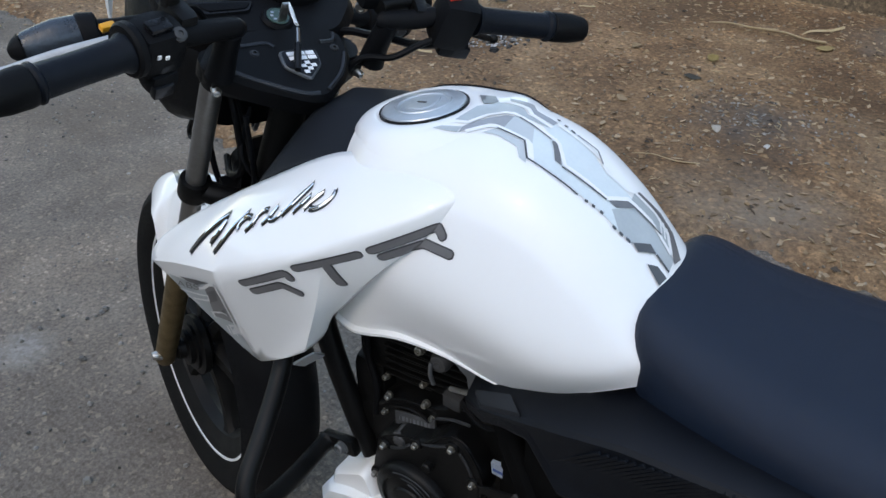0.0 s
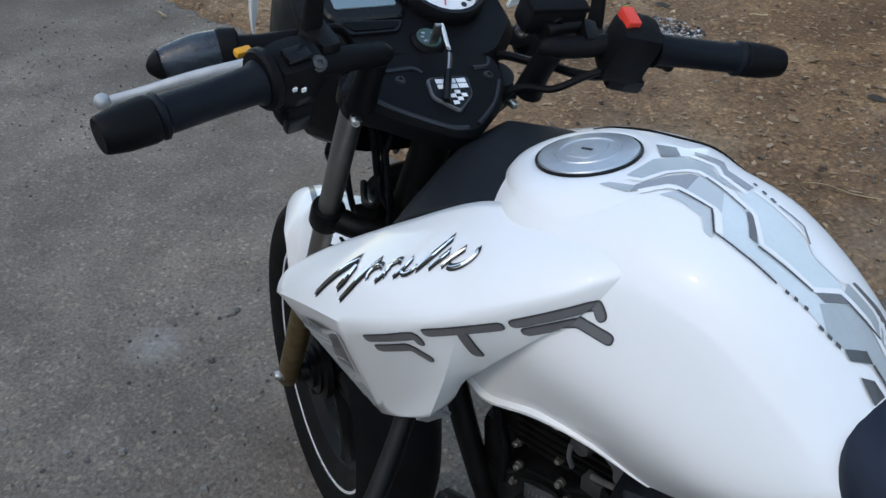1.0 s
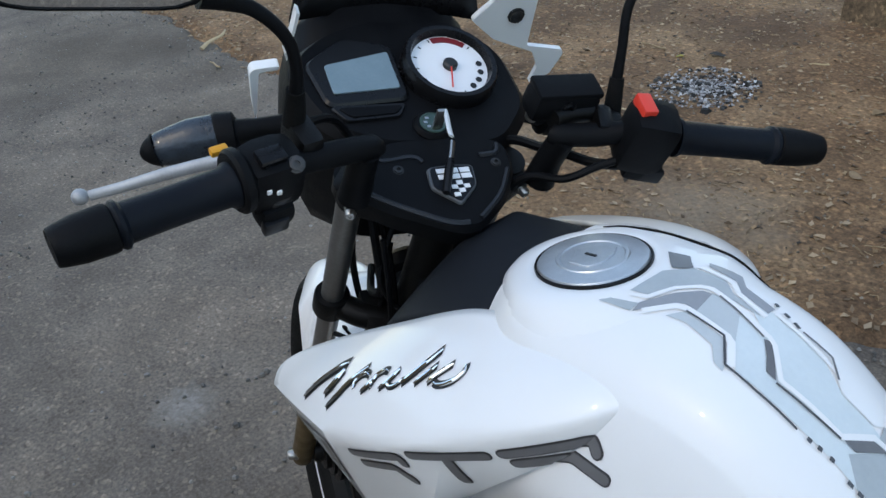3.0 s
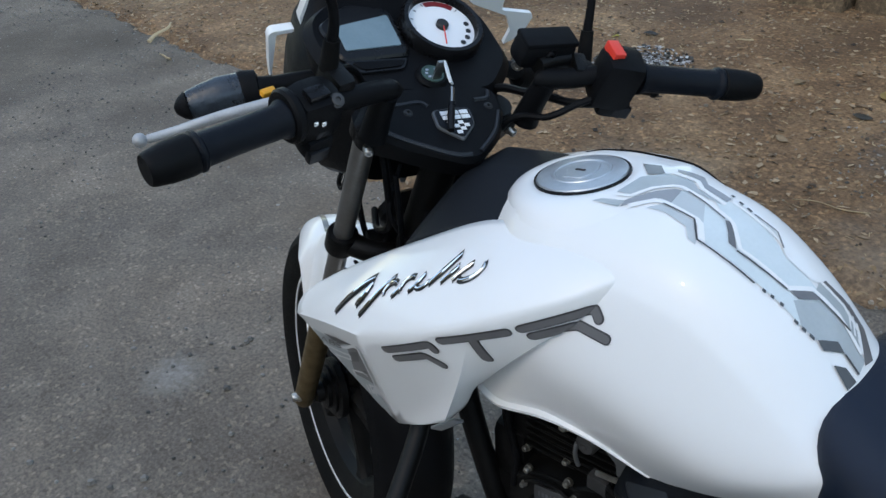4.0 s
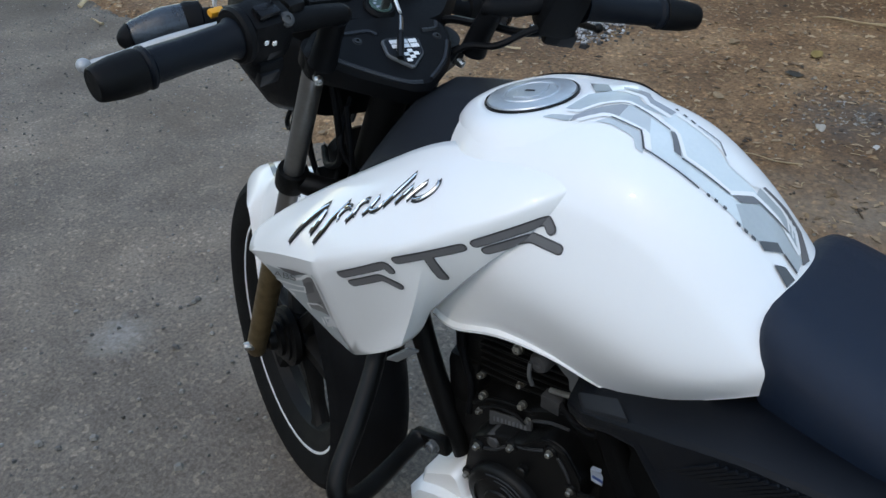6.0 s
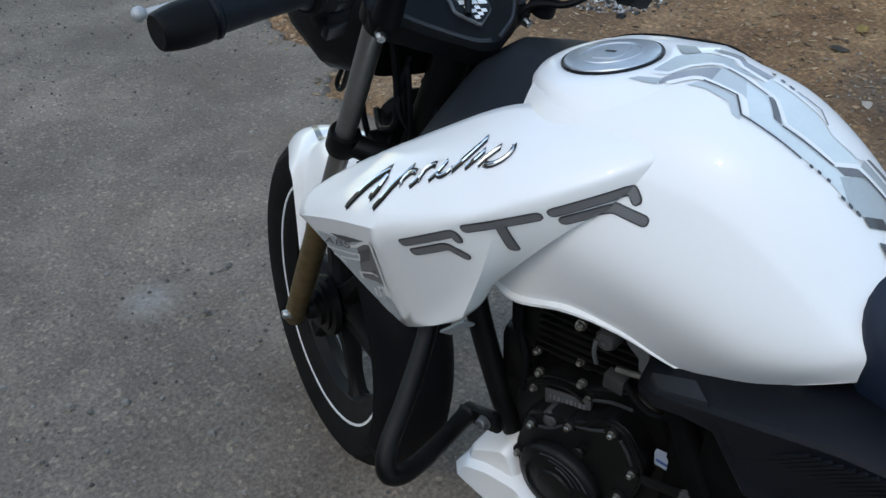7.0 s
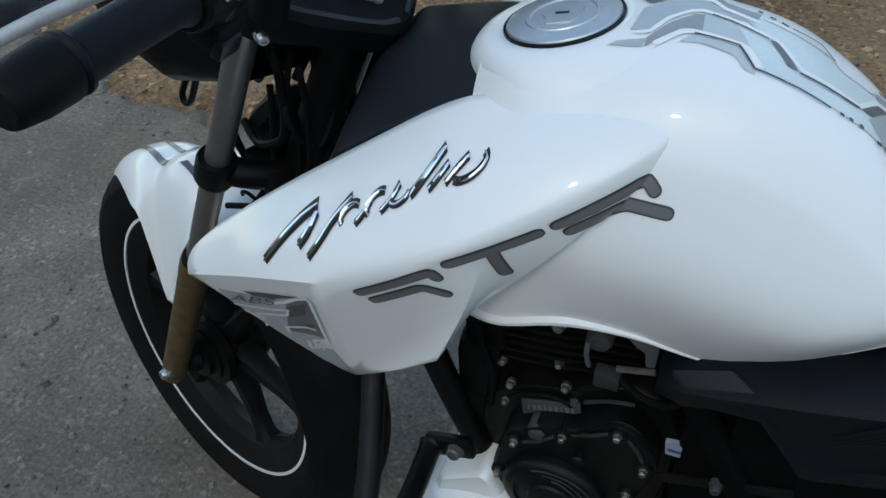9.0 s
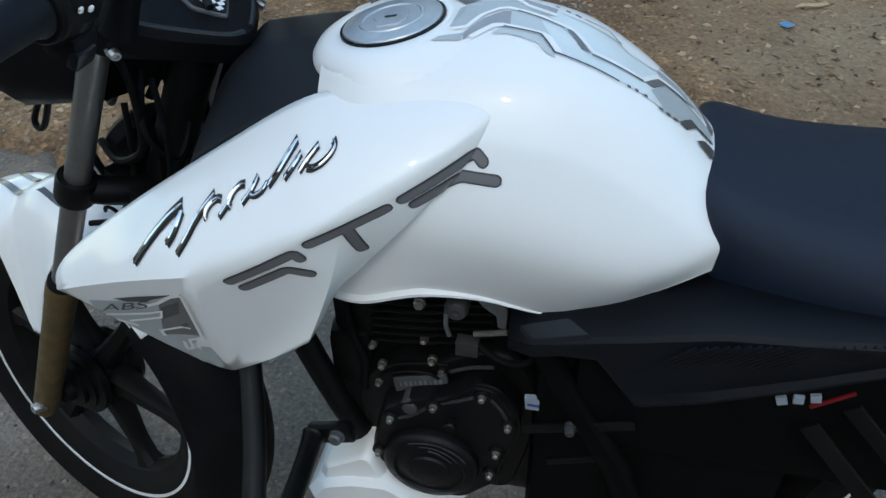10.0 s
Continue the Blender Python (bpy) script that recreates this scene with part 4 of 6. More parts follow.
# seat
bm = bmesh.new()
loops = []
for x, top, w, low in ((-0.810, 0.806, 0.080, 0.745), (-0.816, 0.829, 0.099, 0.715), (-0.837, 0.835, 0.111, 0.703), (-0.90, 0.818, 0.122, 0.690), (-1.00, 0.808, 0.138, 0.685), (-1.12, 0.812, 0.150, 0.690), (-1.25, 0.835, 0.150, 0.715), (-1.32, 0.875, 0.145, 0.75), (-1.5, 0.90, 0.125, 0.80), (-1.6, 0.885, 0.10, 0.82)):
    ring = []
    for k in range(28):
        a = 2 * math.pi * k / 28
        c, sn = math.cos(a), math.sin(a)
        zc = (top + low) / 2
        ring.append(Vector((x - 0.02 * (1 - abs(c)) * (sn < 0) - (0.011 * (1 - sn) - 0.006 * max(0.0, sn) if x > -0.84 else 0.0), w * math.copysign(abs(c) ** 0.55, c), zc + (top - low) / 2 * math.copysign(abs(sn) ** 0.6, sn))))
    loops.append(ring)
cols = [spline(c, 4) for c in zip(*loops)]
rings(bm, [list(r) for r in zip(*cols)])
part("seat", bm, VINYL, bike, "padded dark vinyl seat", angle=60)

# side panels under seat and tank
PANELS = [  # x, inner upper edge, fold, foot of the face, lower lip
    (-0.650, (0.095, 0.675), (0.128, 0.652), (0.128, 0.645), (0.124, 0.632)),
    (-0.676, (0.095, 0.684), (0.140, 0.659), (0.138, 0.650), (0.136, 0.638)),
    (-0.705, (0.095, 0.694), (0.147, 0.672), (0.144, 0.662), (0.142, 0.652)),
    (-0.742, (0.095, 0.708), (0.155, 0.690), (0.150, 0.676), (0.151, 0.664)),
    (-0.786, (0.095, 0.727), (0.1595, 0.705), (0.1505, 0.622), (0.155, 0.609)),
    (-0.796, (0.095, 0.731), (0.160, 0.7085), (0.1507, 0.622), (0.155, 0.609)),
    (-0.850, (0.100, 0.752), (0.162, 0.724), (0.1525, 0.640), (0.157, 0.630)),
    (-0.930, (0.105, 0.756), (0.165, 0.735), (0.1518, 0.675), (0.156, 0.666)),
    (-1.010, (0.110, 0.762), (0.165, 0.745), (0.150, 0.713), (0.154, 0.705)),
    (-1.250, (0.110, 0.795), (0.145, 0.780), (0.134, 0.765), (0.139, 0.752)),
    (-1.500, (0.080, 0.835), (0.110, 0.820), (0.102, 0.808), (0.105, 0.797)),
]
for s in LEFT_RIGHT:
    bm = bmesh.new()
    loops = []
    for x, a, b, c, d in PANELS:
        prof = [a, (b[0] - 0.005, b[1] + 0.0022), (b[0] - 0.001, b[1] - 0.003), c, d, (d[0] - 0.003, d[1] - 0.007), (d[0] - 0.035, d[1] - 0.005)]
        loops.append([Vector((x, s * y, z)) for y, z in prof])
    rings(bm, loops, close=False, cap=False)
    bmesh.ops.recalc_face_normals(bm, faces=bm.faces)
    if sum(f.normal.y * s for f in bm.faces) < 0:
        bmesh.ops.reverse_faces(bm, faces=bm.faces)
    sp = thicken(part("side_panel", bm, PANEL, bike, "black moulded side panel", angle=28, mods=True), 0.003)
    xs = [-p[0] for p in PANELS]
    for k in range(26):
        bm = bmesh.new()
        x0 = -0.800 - 0.0092 * k
        (yb, zb_), (yc, zc_) = ([float(np.interp(-x0, xs, [p[i][j] for p in PANELS])) for j in (0, 1)] for i in (2, 3))
        hgt = (zb_ - zc_) * 1.0
        block(bm, (x0, s * ((yb + yc) / 2 - 0.0005), (zb_ + zc_) / 2 + 0.009), (0.0040, 0.0042, hgt), IDENT, 0.0008, Matrix.Rotation(radians(-10 * s), 4, "X") @ Matrix.Rotation(radians(-42), 4, "Y"))
        part("rib", bm, PANEL, sp)
    # upturned facet, coloured paler for the sky light it catches
    bm = bmesh.new()
    quad = [(-0.662, 0.126, 0.667), (-0.710, 0.130, 0.690), (-0.732, 0.149, 0.690), (-0.676, 0.138, 0.662)]
    rings(bm, [[(x, s * y, z - 0.006) for x, y, z in quad], [(x, s * y, z + 0.001) for x, y, z in quad], [(x + (-0.695 - x) * 0.04, s * (y + (0.136 - y) * 0.04), z + 0.002) for x, y, z in quad]])
    part("panel_facet", bm, PALER_PLASTIC, sp)
    bm = bmesh.new()
    tube(bm, [(-0.60, s * 0.050, 0.67), (-0.67, s * 0.088, 0.625), (-0.735, s * 0.110, 0.53), (-0.79, s * 0.115, 0.43), (-0.81, s * 0.11, 0.33)], [0.018, 0.023, 0.025, 0.025, 0.024], 12, flat=0.7)
    part("frame_spar", bm, FRAME, bike, "black frame spar")
    bm = bmesh.new()
    for p0, p1, w in (((-0.955, 0.145, 0.605), (-1.035, 0.167, 0.522), 0.020), ((-0.985, 0.145, 0.640), (-1.075, 0.167, 0.550), 0.018)):
        p0, p1 = Vector((p0[0], s * p0[1], p0[2])), Vector((p1[0], s * p1[1], p1[2]))
        block(bm, (0, 0, 0), ((p1 - p0).length, 0.005, w), Matrix.Translation((p0 + p1) / 2), 0.0015, (p1 - p0).to_track_quat("X", "Z").to_matrix().to_4x4())
    part("footrest_bracket", bm, CAST, bike, "dark footrest bracket")
bm = bmesh.new()
block(bm, (-0.96, 0, 0.58), (0.48, 0.25, 0.2), IDENT, 0.03)
under = part("under_seat_body", bm, FRAME, bike, "black bodywork under the seat")
bm = bmesh.new()
block(bm, (-0.80, 0, 0.52), (0.24, 0.20, 0.22), IDENT, 0.02)
block(bm, (-0.83, 0, 0.36), (0.30, 0.21, 0.24), IDENT, 0.03)
part("gearbox", bm, FRAME, bike, "black gearbox and chain case")
for k in range(3):
    bm = bmesh.new()
    block(bm, (-0.9285 - 0.0150 * k, 0.127, 0.616 + 0.0050 * k), (0.0105, 0.004, 0.0115), IDENT, 0.001, pose(0, 0, 0, 0, 14 + (8, -8, 0)[k], 0))
    part("badge_block", bm, STICKER, under, "small white badge block")
bm = bmesh.new()
block(bm, (-0.974, 0.1265, 0.626), (0.046, 0.003, 0.004), IDENT, 0.0008, pose(0, 0, 0, 0, 40, 0))
part("badge_streak", bm, DARK_RED, under, "dark red badge streak")

# frame tubes at the front
for s in LEFT_RIGHT:
    bm = bmesh.new()
    tube(bm, [(-0.335, s * 0.03, 0.74), (-0.375, s * 0.07, 0.60), (-0.43, s * 0.078, 0.44), (-0.47, s * 0.08, 0.36)], 0.0165, 12)
    part("down_tube", bm, METAL_BLACK, bike, "black frame down tube")
    bm = bmesh.new()
    tube(bm, [(-0.325, s * 0.075, 0.615), (-0.350, s * 0.135, 0.540), (-0.375, s * 0.205, 0.490), (-0.390, s * 0.258, 0.452), (-0.402, s * 0.272, 0.426), (-0.411, s * 0.248, 0.413), (-0.412, s * 0.19, 0.411), (-0.409, s * 0.135, 0.413), (-0.409, s * 0.122, 0.414)], [0.0135] * 7 + [0.0135, 0.0165], 14)
    block(bm, (-0.432, s * 0.118, 0.420), (0.062, 0.016, 0.030), IDENT, 0.006, pose(0, 0, 0, 0, 16, 0))
    guardbar = part("crash_guard", bm, METAL_BLACK, bike, "black tubular crash guard")
    bolt("guard_bolt", (-0.442, s * 0.127, 0.425), (0.1, s, 0.2), 0.0085, guardbar, GREY_PLATE, 0.010)
    bm = bmesh.new()
    block(bm, (-0.398, s * 0.128, 0.574), (0.044, 0.004, 0.020), IDENT, 0.0015, pose(0, 0, 0, -38 * s, 40, 20 * s))
    part("shroud_bracket", bm, ALLOY, bike, "light metal bracket")

# engine
bm = bmesh.new()
block(bm, (-0.60, 0, 0.40), (0.30, 0.17, 0.22), IDENT, 0.03)
eng = part("engine", bm, METAL_BLACK, bike, "black air-cooled engine with bright bolts")
eng.location = (0, -0.010, 0)
bm = bmesh.new()
block(bm, (-0.555, 0, 0.57), (0.10, 0.10, 0.22), pose(0, 0, 0), 0.01)
part("cylinder", bm, METAL_BLACK, eng)
for k in range(9):
    bm = bmesh.new()
    block(bm, (-0.553, 0, 0.555 + 0.0125 * k), (0.150, 0.150, 0.0045), IDENT, 0.0015, pose(0, 0, 0, 0, 8, 0))
    part("cooling_fin", bm, METAL_BLACK, eng)
SIDE = Matrix(((1, 0, 0, 0), (0, 0, 1, 0), (0, 1, 0, 0), (0, 0, 0, 1)))
bm = bmesh.new()
prism(bm, rounded([(-0.497, 0.474), (-0.535, 0.500), (-0.578, 0.512), (-0.612, 0.545), (-0.640, 0.543), (-0.669, 0.500), (-0.668, 0.460), (-0.652, 0.41), (-0.645, 0.36), (-0.60, 0.31), (-0.53, 0.31), (-0.484, 0.37), (-0.482, 0.40)], 0.014), 0.07, 0.121, SIDE, 0.005)
cover2 = part("crankcase_cover", bm, METAL_BLACK, eng, "black crankcase cover")
bm = bmesh.new()
prism(bm, rounded([(-0.455, 0.455), (-0.470, 0.500), (-0.505, 0.520), (-0.56, 0.535), (-0.62, 0.57), (-0.665, 0.56), (-0.69, 0.50), (-0.68, 0.40), (-0.66, 0.30), (-0.47, 0.30)], 0.02), 0.03, 0.0885, SIDE, 0.006)
part("crankcase", bm, METAL_BLACK, eng)
bm = bmesh.new()
tube(bm, [(x, 0.1205, z) for x, z in ((-0.520, 0.486), (-0.548, 0.501), (-0.578, 0.508), (-0.611, 0.541), (-0.640, 0.539), (-0.665, 0.499), (-0.664, 0.460), (-0.649, 0.41), (-0.642, 0.36))], 0.0024, 6)
part("cover_rim", bm, METAL_BLACK, cover2)
bm = bmesh.new()
turned(bm, [(0.062, 0.115), (0.062, 0.128), (0.060, 0.133), (0.055, 0.137), (0.046, 0.1385), (0.044, 0.136), (0.028, 0.138), (0.026, 0.141), (0.001, 0.1425)], Matrix.Translation((-0.560, 0, 0.388)) @ SIDE, 40)
part("round_cover", bm, METAL_BLACK, cover2)
for at in ((-0.510, 0.463), (-0.565, 0.499), (-0.623, 0.530), (-0.655, 0.483), (-0.642, 0.428), (-0.635, 0.382), (-0.491, 0.391)):
    bm = bmesh.new()
    turned(bm, [(0.0095, 0.10), (0.0095, 0.122), (0.0085, 0.1245), (0.001, 0.1245)], Matrix.Translation((at[0], 0, at[1])) @ SIDE, 14)
    part("bolt_boss", bm, METAL_BLACK, cover2)
    bolt("cover_bolt", (at[0], 0.1245, at[1]), (0, 1, 0), 0.0041, cover2, ZINC, 0.007, "bright cover bolt")
for at, r in (((-0.478, 0.072, 0.534), 0.0045), ((-0.544, 0.074, 0.558), 0.0042), ((-0.4935, 0.088, 0.518), 0.0047), ((-0.5565, 0.088, 0.539), 0.0047), ((-0.541, 0.077, 0.620), 0.0060), ((-0.567, 0.088, 0.520), 0.0035), ((-0.488, 0.090, 0.487), 0.004)):
    bolt("cylinder_bolt", at, (0, 1, 0.15), r, eng, ZINC, 0.007, "bright cylinder bolt")
# arched joint under the cylinder, rocker cover and side webs
for pts, r in (([(-0.493, 0.094, 0.499), (-0.506, 0.094, 0.511), (-0.530, 0.094, 0.521), (-0.552, 0.094, 0.522), (-0.566, 0.094, 0.515)], 0.0026), ([(-0.478, 0.090, 0.495), (-0.488, 0.090, 0.506), (-0.512, 0.088, 0.522), (-0.545, 0.088, 0.532), (-0.575, 0.088, 0.536)], 0.0028)):
    bm = bmesh.new()
    tube(bm, pts, r, 8)
    part("joint_ridge", bm, METAL_BLACK, eng)
bm = bmesh.new()
prism(bm, rounded([(-0.450, 0.612), (-0.462, 0.640), (-0.48, 0.672), (-0.62, 0.705), (-0.635, 0.64), (-0.60, 0.622), (-0.52, 0.600)], 0.012), 0.0, 0.070, SIDE, 0.006)
part("cylinder_head", bm, METAL_BLACK, eng, "black cylinder head")
for k in range(5):
    bm = bmesh.new()
    tube(bm, [(-0.478 - 0.002 * k, 0.071, 0.618 + 0.010 * k), (-0.505, 0.0735, 0.621 + 0.0105 * k), (-0.527, 0.071, 0.627 + 0.0105 * k)], 0.0022, 6)
    part("head_rib", bm, METAL_BLACK, eng)
PLATE = Matrix.Translation((-0.5435, 0.0945, 0.5040)) @ Matrix.Rotation(radians(17), 4, "Y") @ Matrix.Rotation(radians(22), 4, "X")
bm = bmesh.new()
block(bm, (0, 0, 0), (0.070, 0.005, 0.0190), PLATE, 0.001)
plate = part("maker_plate", bm, DULL, eng, "small grey plate with raised marks")
for k in range(9):
    bm = bmesh.new()
    block(bm, (0.026 - 0.0065 * k, 0.0026, 0), (0.004 if k % 3 else 0.0022, 0.0008, 0.006), PLATE, 0)
    part("plate_mark", bm, GREY_PLATE, plate)
bm = bmesh.new()
block(bm, (-0.485, 0, 0.545), (0.075, 0.11, 0.17), IDENT, 0.02)
block(bm, (-0.462, 0.028, 0.600), (0.066, 0.090, 0.120), IDENT, 0.018)
block(bm, (-0.450, 0.030, 0.500), (0.060, 0.100, 0.110), IDENT, 0.020)
block(bm, (-0.455, 0, 0.43), (0.07, 0.17, 0.09), IDENT, 0.02)
part("front_mount", bm, METAL_BLACK, eng)
bm = bmesh.new()
turned(bm, [(0.001, 0.06), (0.0138, 0.06), (0.0138, 0.100), (0.011, 0.105), (0.005, 0.106), (0.001, 0.104)], Matrix.Translation((-0.588, 0, 0.641)) @ SIDE, 22)
part("vacuum_cap", bm, DULL, eng, "grey round cap")
bm = bmesh.new()
tube(bm, [(-0.578, 0.105, 0.640), (-0.578, 0.107, 0.622), (-0.581, 0.104, 0.604)], 0.0028, 8)
part("vacuum_pipe", bm, GREY_PLATE, eng)
bm = bmesh.new()
block(bm, (-0.598, 0.082, 0.567), (0.027, 0.016, 0.022), IDENT, 0.002)
part("sensor_box", bm, DULL, eng, "small grey box")
bm = bmesh.new()
prism(bm, rounded([(-0.610, 0.672), (-0.632, 0.673), (-0.646, 0.661), (-0.645, 0.631), (-0.636, 0.631), (-0.634, 0.650), (-0.622, 0.658)], 0.004), 0.106, 0.110, SIDE, 0.001)
part("throttle_bracket", bm, GREY_PLATE, eng, "grey throttle cable bracket")
bm = bmesh.new()
tube(bm, [(-0.610, 0.109, 0.617), (-0.629, 0.111, 0.624), (-0.647, 0.112, 0.630)], 0.0035, 8)
part("throttle_rod", bm, ZINC, eng, "thin metal throttle rod")
bm = bmesh.new()
turned(bm, [(0.001, 0.100), (0.0130, 0.100), (0.0130, 0.119), (0.0120, 0.1205), (0.0100, 0.121), (0.0085, 0.124), (0.005, 0.1255), (0.001, 0.126)], Matrix.Translation((-0.535, 0, 0.485)) @ SIDE, 20)
part("oil_plug", bm, DULL, eng, "dull grey round oil plug")
bm = bmesh.new()
block(bm, (-0.7345, 0.138, 0.522), (0.126, 0.004, 0.0130), IDENT, 0.001, pose(0, 0, 0, 0, 17, 0))
part("gear_linkage", bm, CAST, eng, "dark gear linkage strip")
bolt("linkage_bolt", (-0.726, 0.140, 0.521), (0, 1, 0), 0.0055, eng, DULL, 0.010)
bolt("gearbox_bolt", (-0.80, 0.118, 0.395), (0, 1, 0), 0.009, eng, STEEL, 0.010)
bm = bmesh.new()
block(bm, (-0.733, 0.117, 0.430), (0.060, 0.004, 0.009), IDENT, 0.001, pose(0, 0, 0, 0, 20, 0))
part("shift_arm", bm, CAST, eng)
bm = bmesh.new()
prism(bm, [(-0.6700, 0.519), (-0.6840, 0.521), (-0.7080, 0.5005), (-0.6725, 0.4995)], 0.100, 0.1065, SIDE, 0.0004)
stk = part("sticker", bm, STICKER, eng, "small pale sticker with a blue print")
bm = bmesh.new()
block(bm, (-0.681, 0.1068, 0.5085), (0.014, 0.0008, 0.004), IDENT, 0)
part("sticker_print", bm, BLUE, stk)
for k in range(3):
    bm = bmesh.new()
    r = 0.0535 - 0.0065 * k
    tube(bm, [(-0.560 - r * math.sin(radians(a)), 0.1375 + 0.0006 * k, 0.388 + r * math.cos(radians(a)) - 0.004 * max(0, a - 10) / 60 * k) for a in range(-28 + 14 * k, 62 - 6 * k, 11)], 0.0013, 6)
    part("cover_ridge", bm, PALER_CASTING, cover2, "paler black ridge")
for pts in ([(-0.574, 0.1215, 0.504), (-0.594, 0.1225, 0.514), (-0.613, 0.1215, 0.525)], [(-0.633, 0.1215, 0.525), (-0.645, 0.122, 0.510), (-0.652, 0.1215, 0.494)], [(-0.520, 0.1215, 0.463), (-0.538, 0.1225, 0.474), (-0.556, 0.1215, 0.492)], [(-0.580, 0.097, 0.534), (-0.605, 0.098, 0.548), (-0.632, 0.097, 0.553)]):
    bm = bmesh.new()
    tube(bm, pts, 0.0024, 6)
    part("cover_ridge", bm, PALER_CASTING, cover2, "paler black ridge")

for k in range(6):
    bm = bmesh.new()
    z0 = 0.548 + 0.0125 * k
    tube(bm, [(-0.482, 0.0755, z0), (-0.520, 0.0775, z0 + 0.004), (-0.560, 0.0775, z0 + 0.009)], 0.0014, 6)
    part("fin_edge", bm, CAST, eng)
bm = bmesh.new()
tube(bm, [(-0.470, 0.060, 0.640), (-0.452, 0.075, 0.610), (-0.455, 0.080, 0.565), (-0.470, 0.085, 0.520), (-0.468, 0.088, 0.47)], 0.0055, 10)
part("breather_hose", bm, PLASTIC, eng, "black breather hose")
bm = bmesh.new()
tube(bm, [(-0.610, 0.085, 0.575), (-0.640, 0.092, 0.560), (-0.668, 0.098, 0.570), (-0.685, 0.10, 0.60)], 0.0042, 8)
part("wiring_lead", bm, PLASTIC, eng)
bm = bmesh.new()
turned(bm, [(0.001, 0.120), (0.0075, 0.120), (0.0075, 0.129), (0.006, 0.131), (0.001, 0.131)], Matrix.Translation((-0.585, 0, 0.470)) @ SIDE, 12)
part("cover_boss", bm, METAL_BLACK, cover2)

# belly pan: lower wedge and raised front shoulder
for s in LEFT_RIGHT:
    SD = Matrix(((1, 0, 0, 0), (0, 0, s, 0), (0, 1, 0, 0), (0, 0, 0, 1)))
    bm = bmesh.new()
    prism(bm, rounded([(-0.384, 0.290), (-0.405, 0.326), (-0.45, 0.345), (-0.505, 0.352), (-0.535, 0.330), (-0.56, 0.305), (-0.60, 0.285), (-0.60, 0.240), (-0.52, 0.254), (-0.434, 0.277)], 0.010), 0.05, 0.140, SD, 0.014)
    pan = part("belly_pan", bm, WHITE, bike, "white plastic belly pan")
    bm = bmesh.new()
    prism(bm, rounded([(-0.404, 0.312), (-0.414, 0.352), (-0.440, 0.370), (-0.474, 0.393), (-0.485, 0.388), (-0.498, 0.352), (-0.508, 0.328)], 0.008), 0.05, 0.128, SD, 0.010)
    part("pan_shoulder", bm, WHITE, pan)

# rear of the machine
R2 = Matrix.Translation((-1.30, 0, 0.3)) @ Matrix.Rotation(radians(-90), 4, "X")
wheel(R2, "rear_wheel", 0.300, 0.050)
for s in LEFT_RIGHT:
    bm = bmesh.new()
    tube(bm, [(-0.82, s * 0.09, 0.36), (-1.05, s * 0.095, 0.33), (-1.32, s * 0.095, 0.30)], 0.022, 10)
    part("swing_arm", bm, METAL_BLACK, bike)
bm = bmesh.new()
tube(bm, [(-0.80, 0.12, 0.28), (-0.84, 0.15, 0.02)], 0.014, 10, smooth=False)
tube(bm, [(-0.80, -0.12, 0.28), (-0.84, -0.15, 0.02)], 0.014, 10, smooth=False)
tube(bm, [(-0.84, 0.18, 0.008), (-0.84, -0.18, 0.008)], 0.014, 10, smooth=False)
part("centre_stand", bm, METAL_BLACK, bike)

# ---- decals laid on tank and shroud ----
DEPS = bpy.context.evaluated_depsgraph_get()
DEPS.update()
collar = [o for o in bpy.data.objects if o.name == "filler_collar"][0]
SKINS = [o.evaluated_get(DEPS) for o in (tank, shroud, collar)]


def land(a, b, axis):
    """The outermost skin under a place, seen from the left ("y": a, b are x, z) or from above ("z": a, b are x, y)."""
    start, way = (Vector((a, 0.5, b)), Vector((0, -1, 0))) if axis == "y" else (Vector((a, b, 1.3)), Vector((0, 0, -1)))
    best = None
    for ob in SKINS:
        hit, p, nrm, _ = ob.ray_cast(start, way)
        if hit and (best is None or (p - start).length < best[0]):
            best = ((p - start).length, p, nrm if nrm.dot(way) < 0 else -nrm)
    return (best[1], best[2]) if best else (None, None)


def sheet(name, left, right, mat, axis, lift, parent, along=4, label="", step=0.004):
    """A thin film between two lines of equal length, laid on the skins."""
    bm = bmesh.new()
    grid = []
    for (a0, a1), (b0, b1) in zip(zip(left, left[1:]), zip(right, right[1:])):
        n = max(2, int((Vector(a1) - Vector(a0)).length / step))
        for k in range(n + (a1 == left[-1])):
            t = k / n
            l, r = Vector(a0).lerp(Vector(a1), t), Vector(b0).lerp(Vector(b1), t)
            row = []
            for j in range(along + 1):
                q = l.lerp(r, j / along)
                p, nrm = land(q.x, q.y, axis)
                row.append(bm.verts.new(p + nrm * lift) if p else None)
            grid.append(row)
    for r0, r1 in zip(grid, grid[1:]):
        for j in range(along):
            quad = (r0[j], r0[j + 1], r1[j + 1], r1[j])
            if all(quad) and max((quad[i].co - quad[i - 1].co).length for i in range(4)) < 0.03:
                bm.faces.new(quad)
    for v in [v for v in bm.verts if not v.link_faces]:
        bm.verts.remove(v)
    bmesh.ops.recalc_face_normals(bm, faces=bm.faces)
    ax = 1 if axis == "y" else 2
    if sum(f.normal[ax] for f in bm.faces) < 0:
        bmesh.ops.reverse_faces(bm, faces=bm.faces)
    return part(name, bm, mat, parent, label, mods=True)


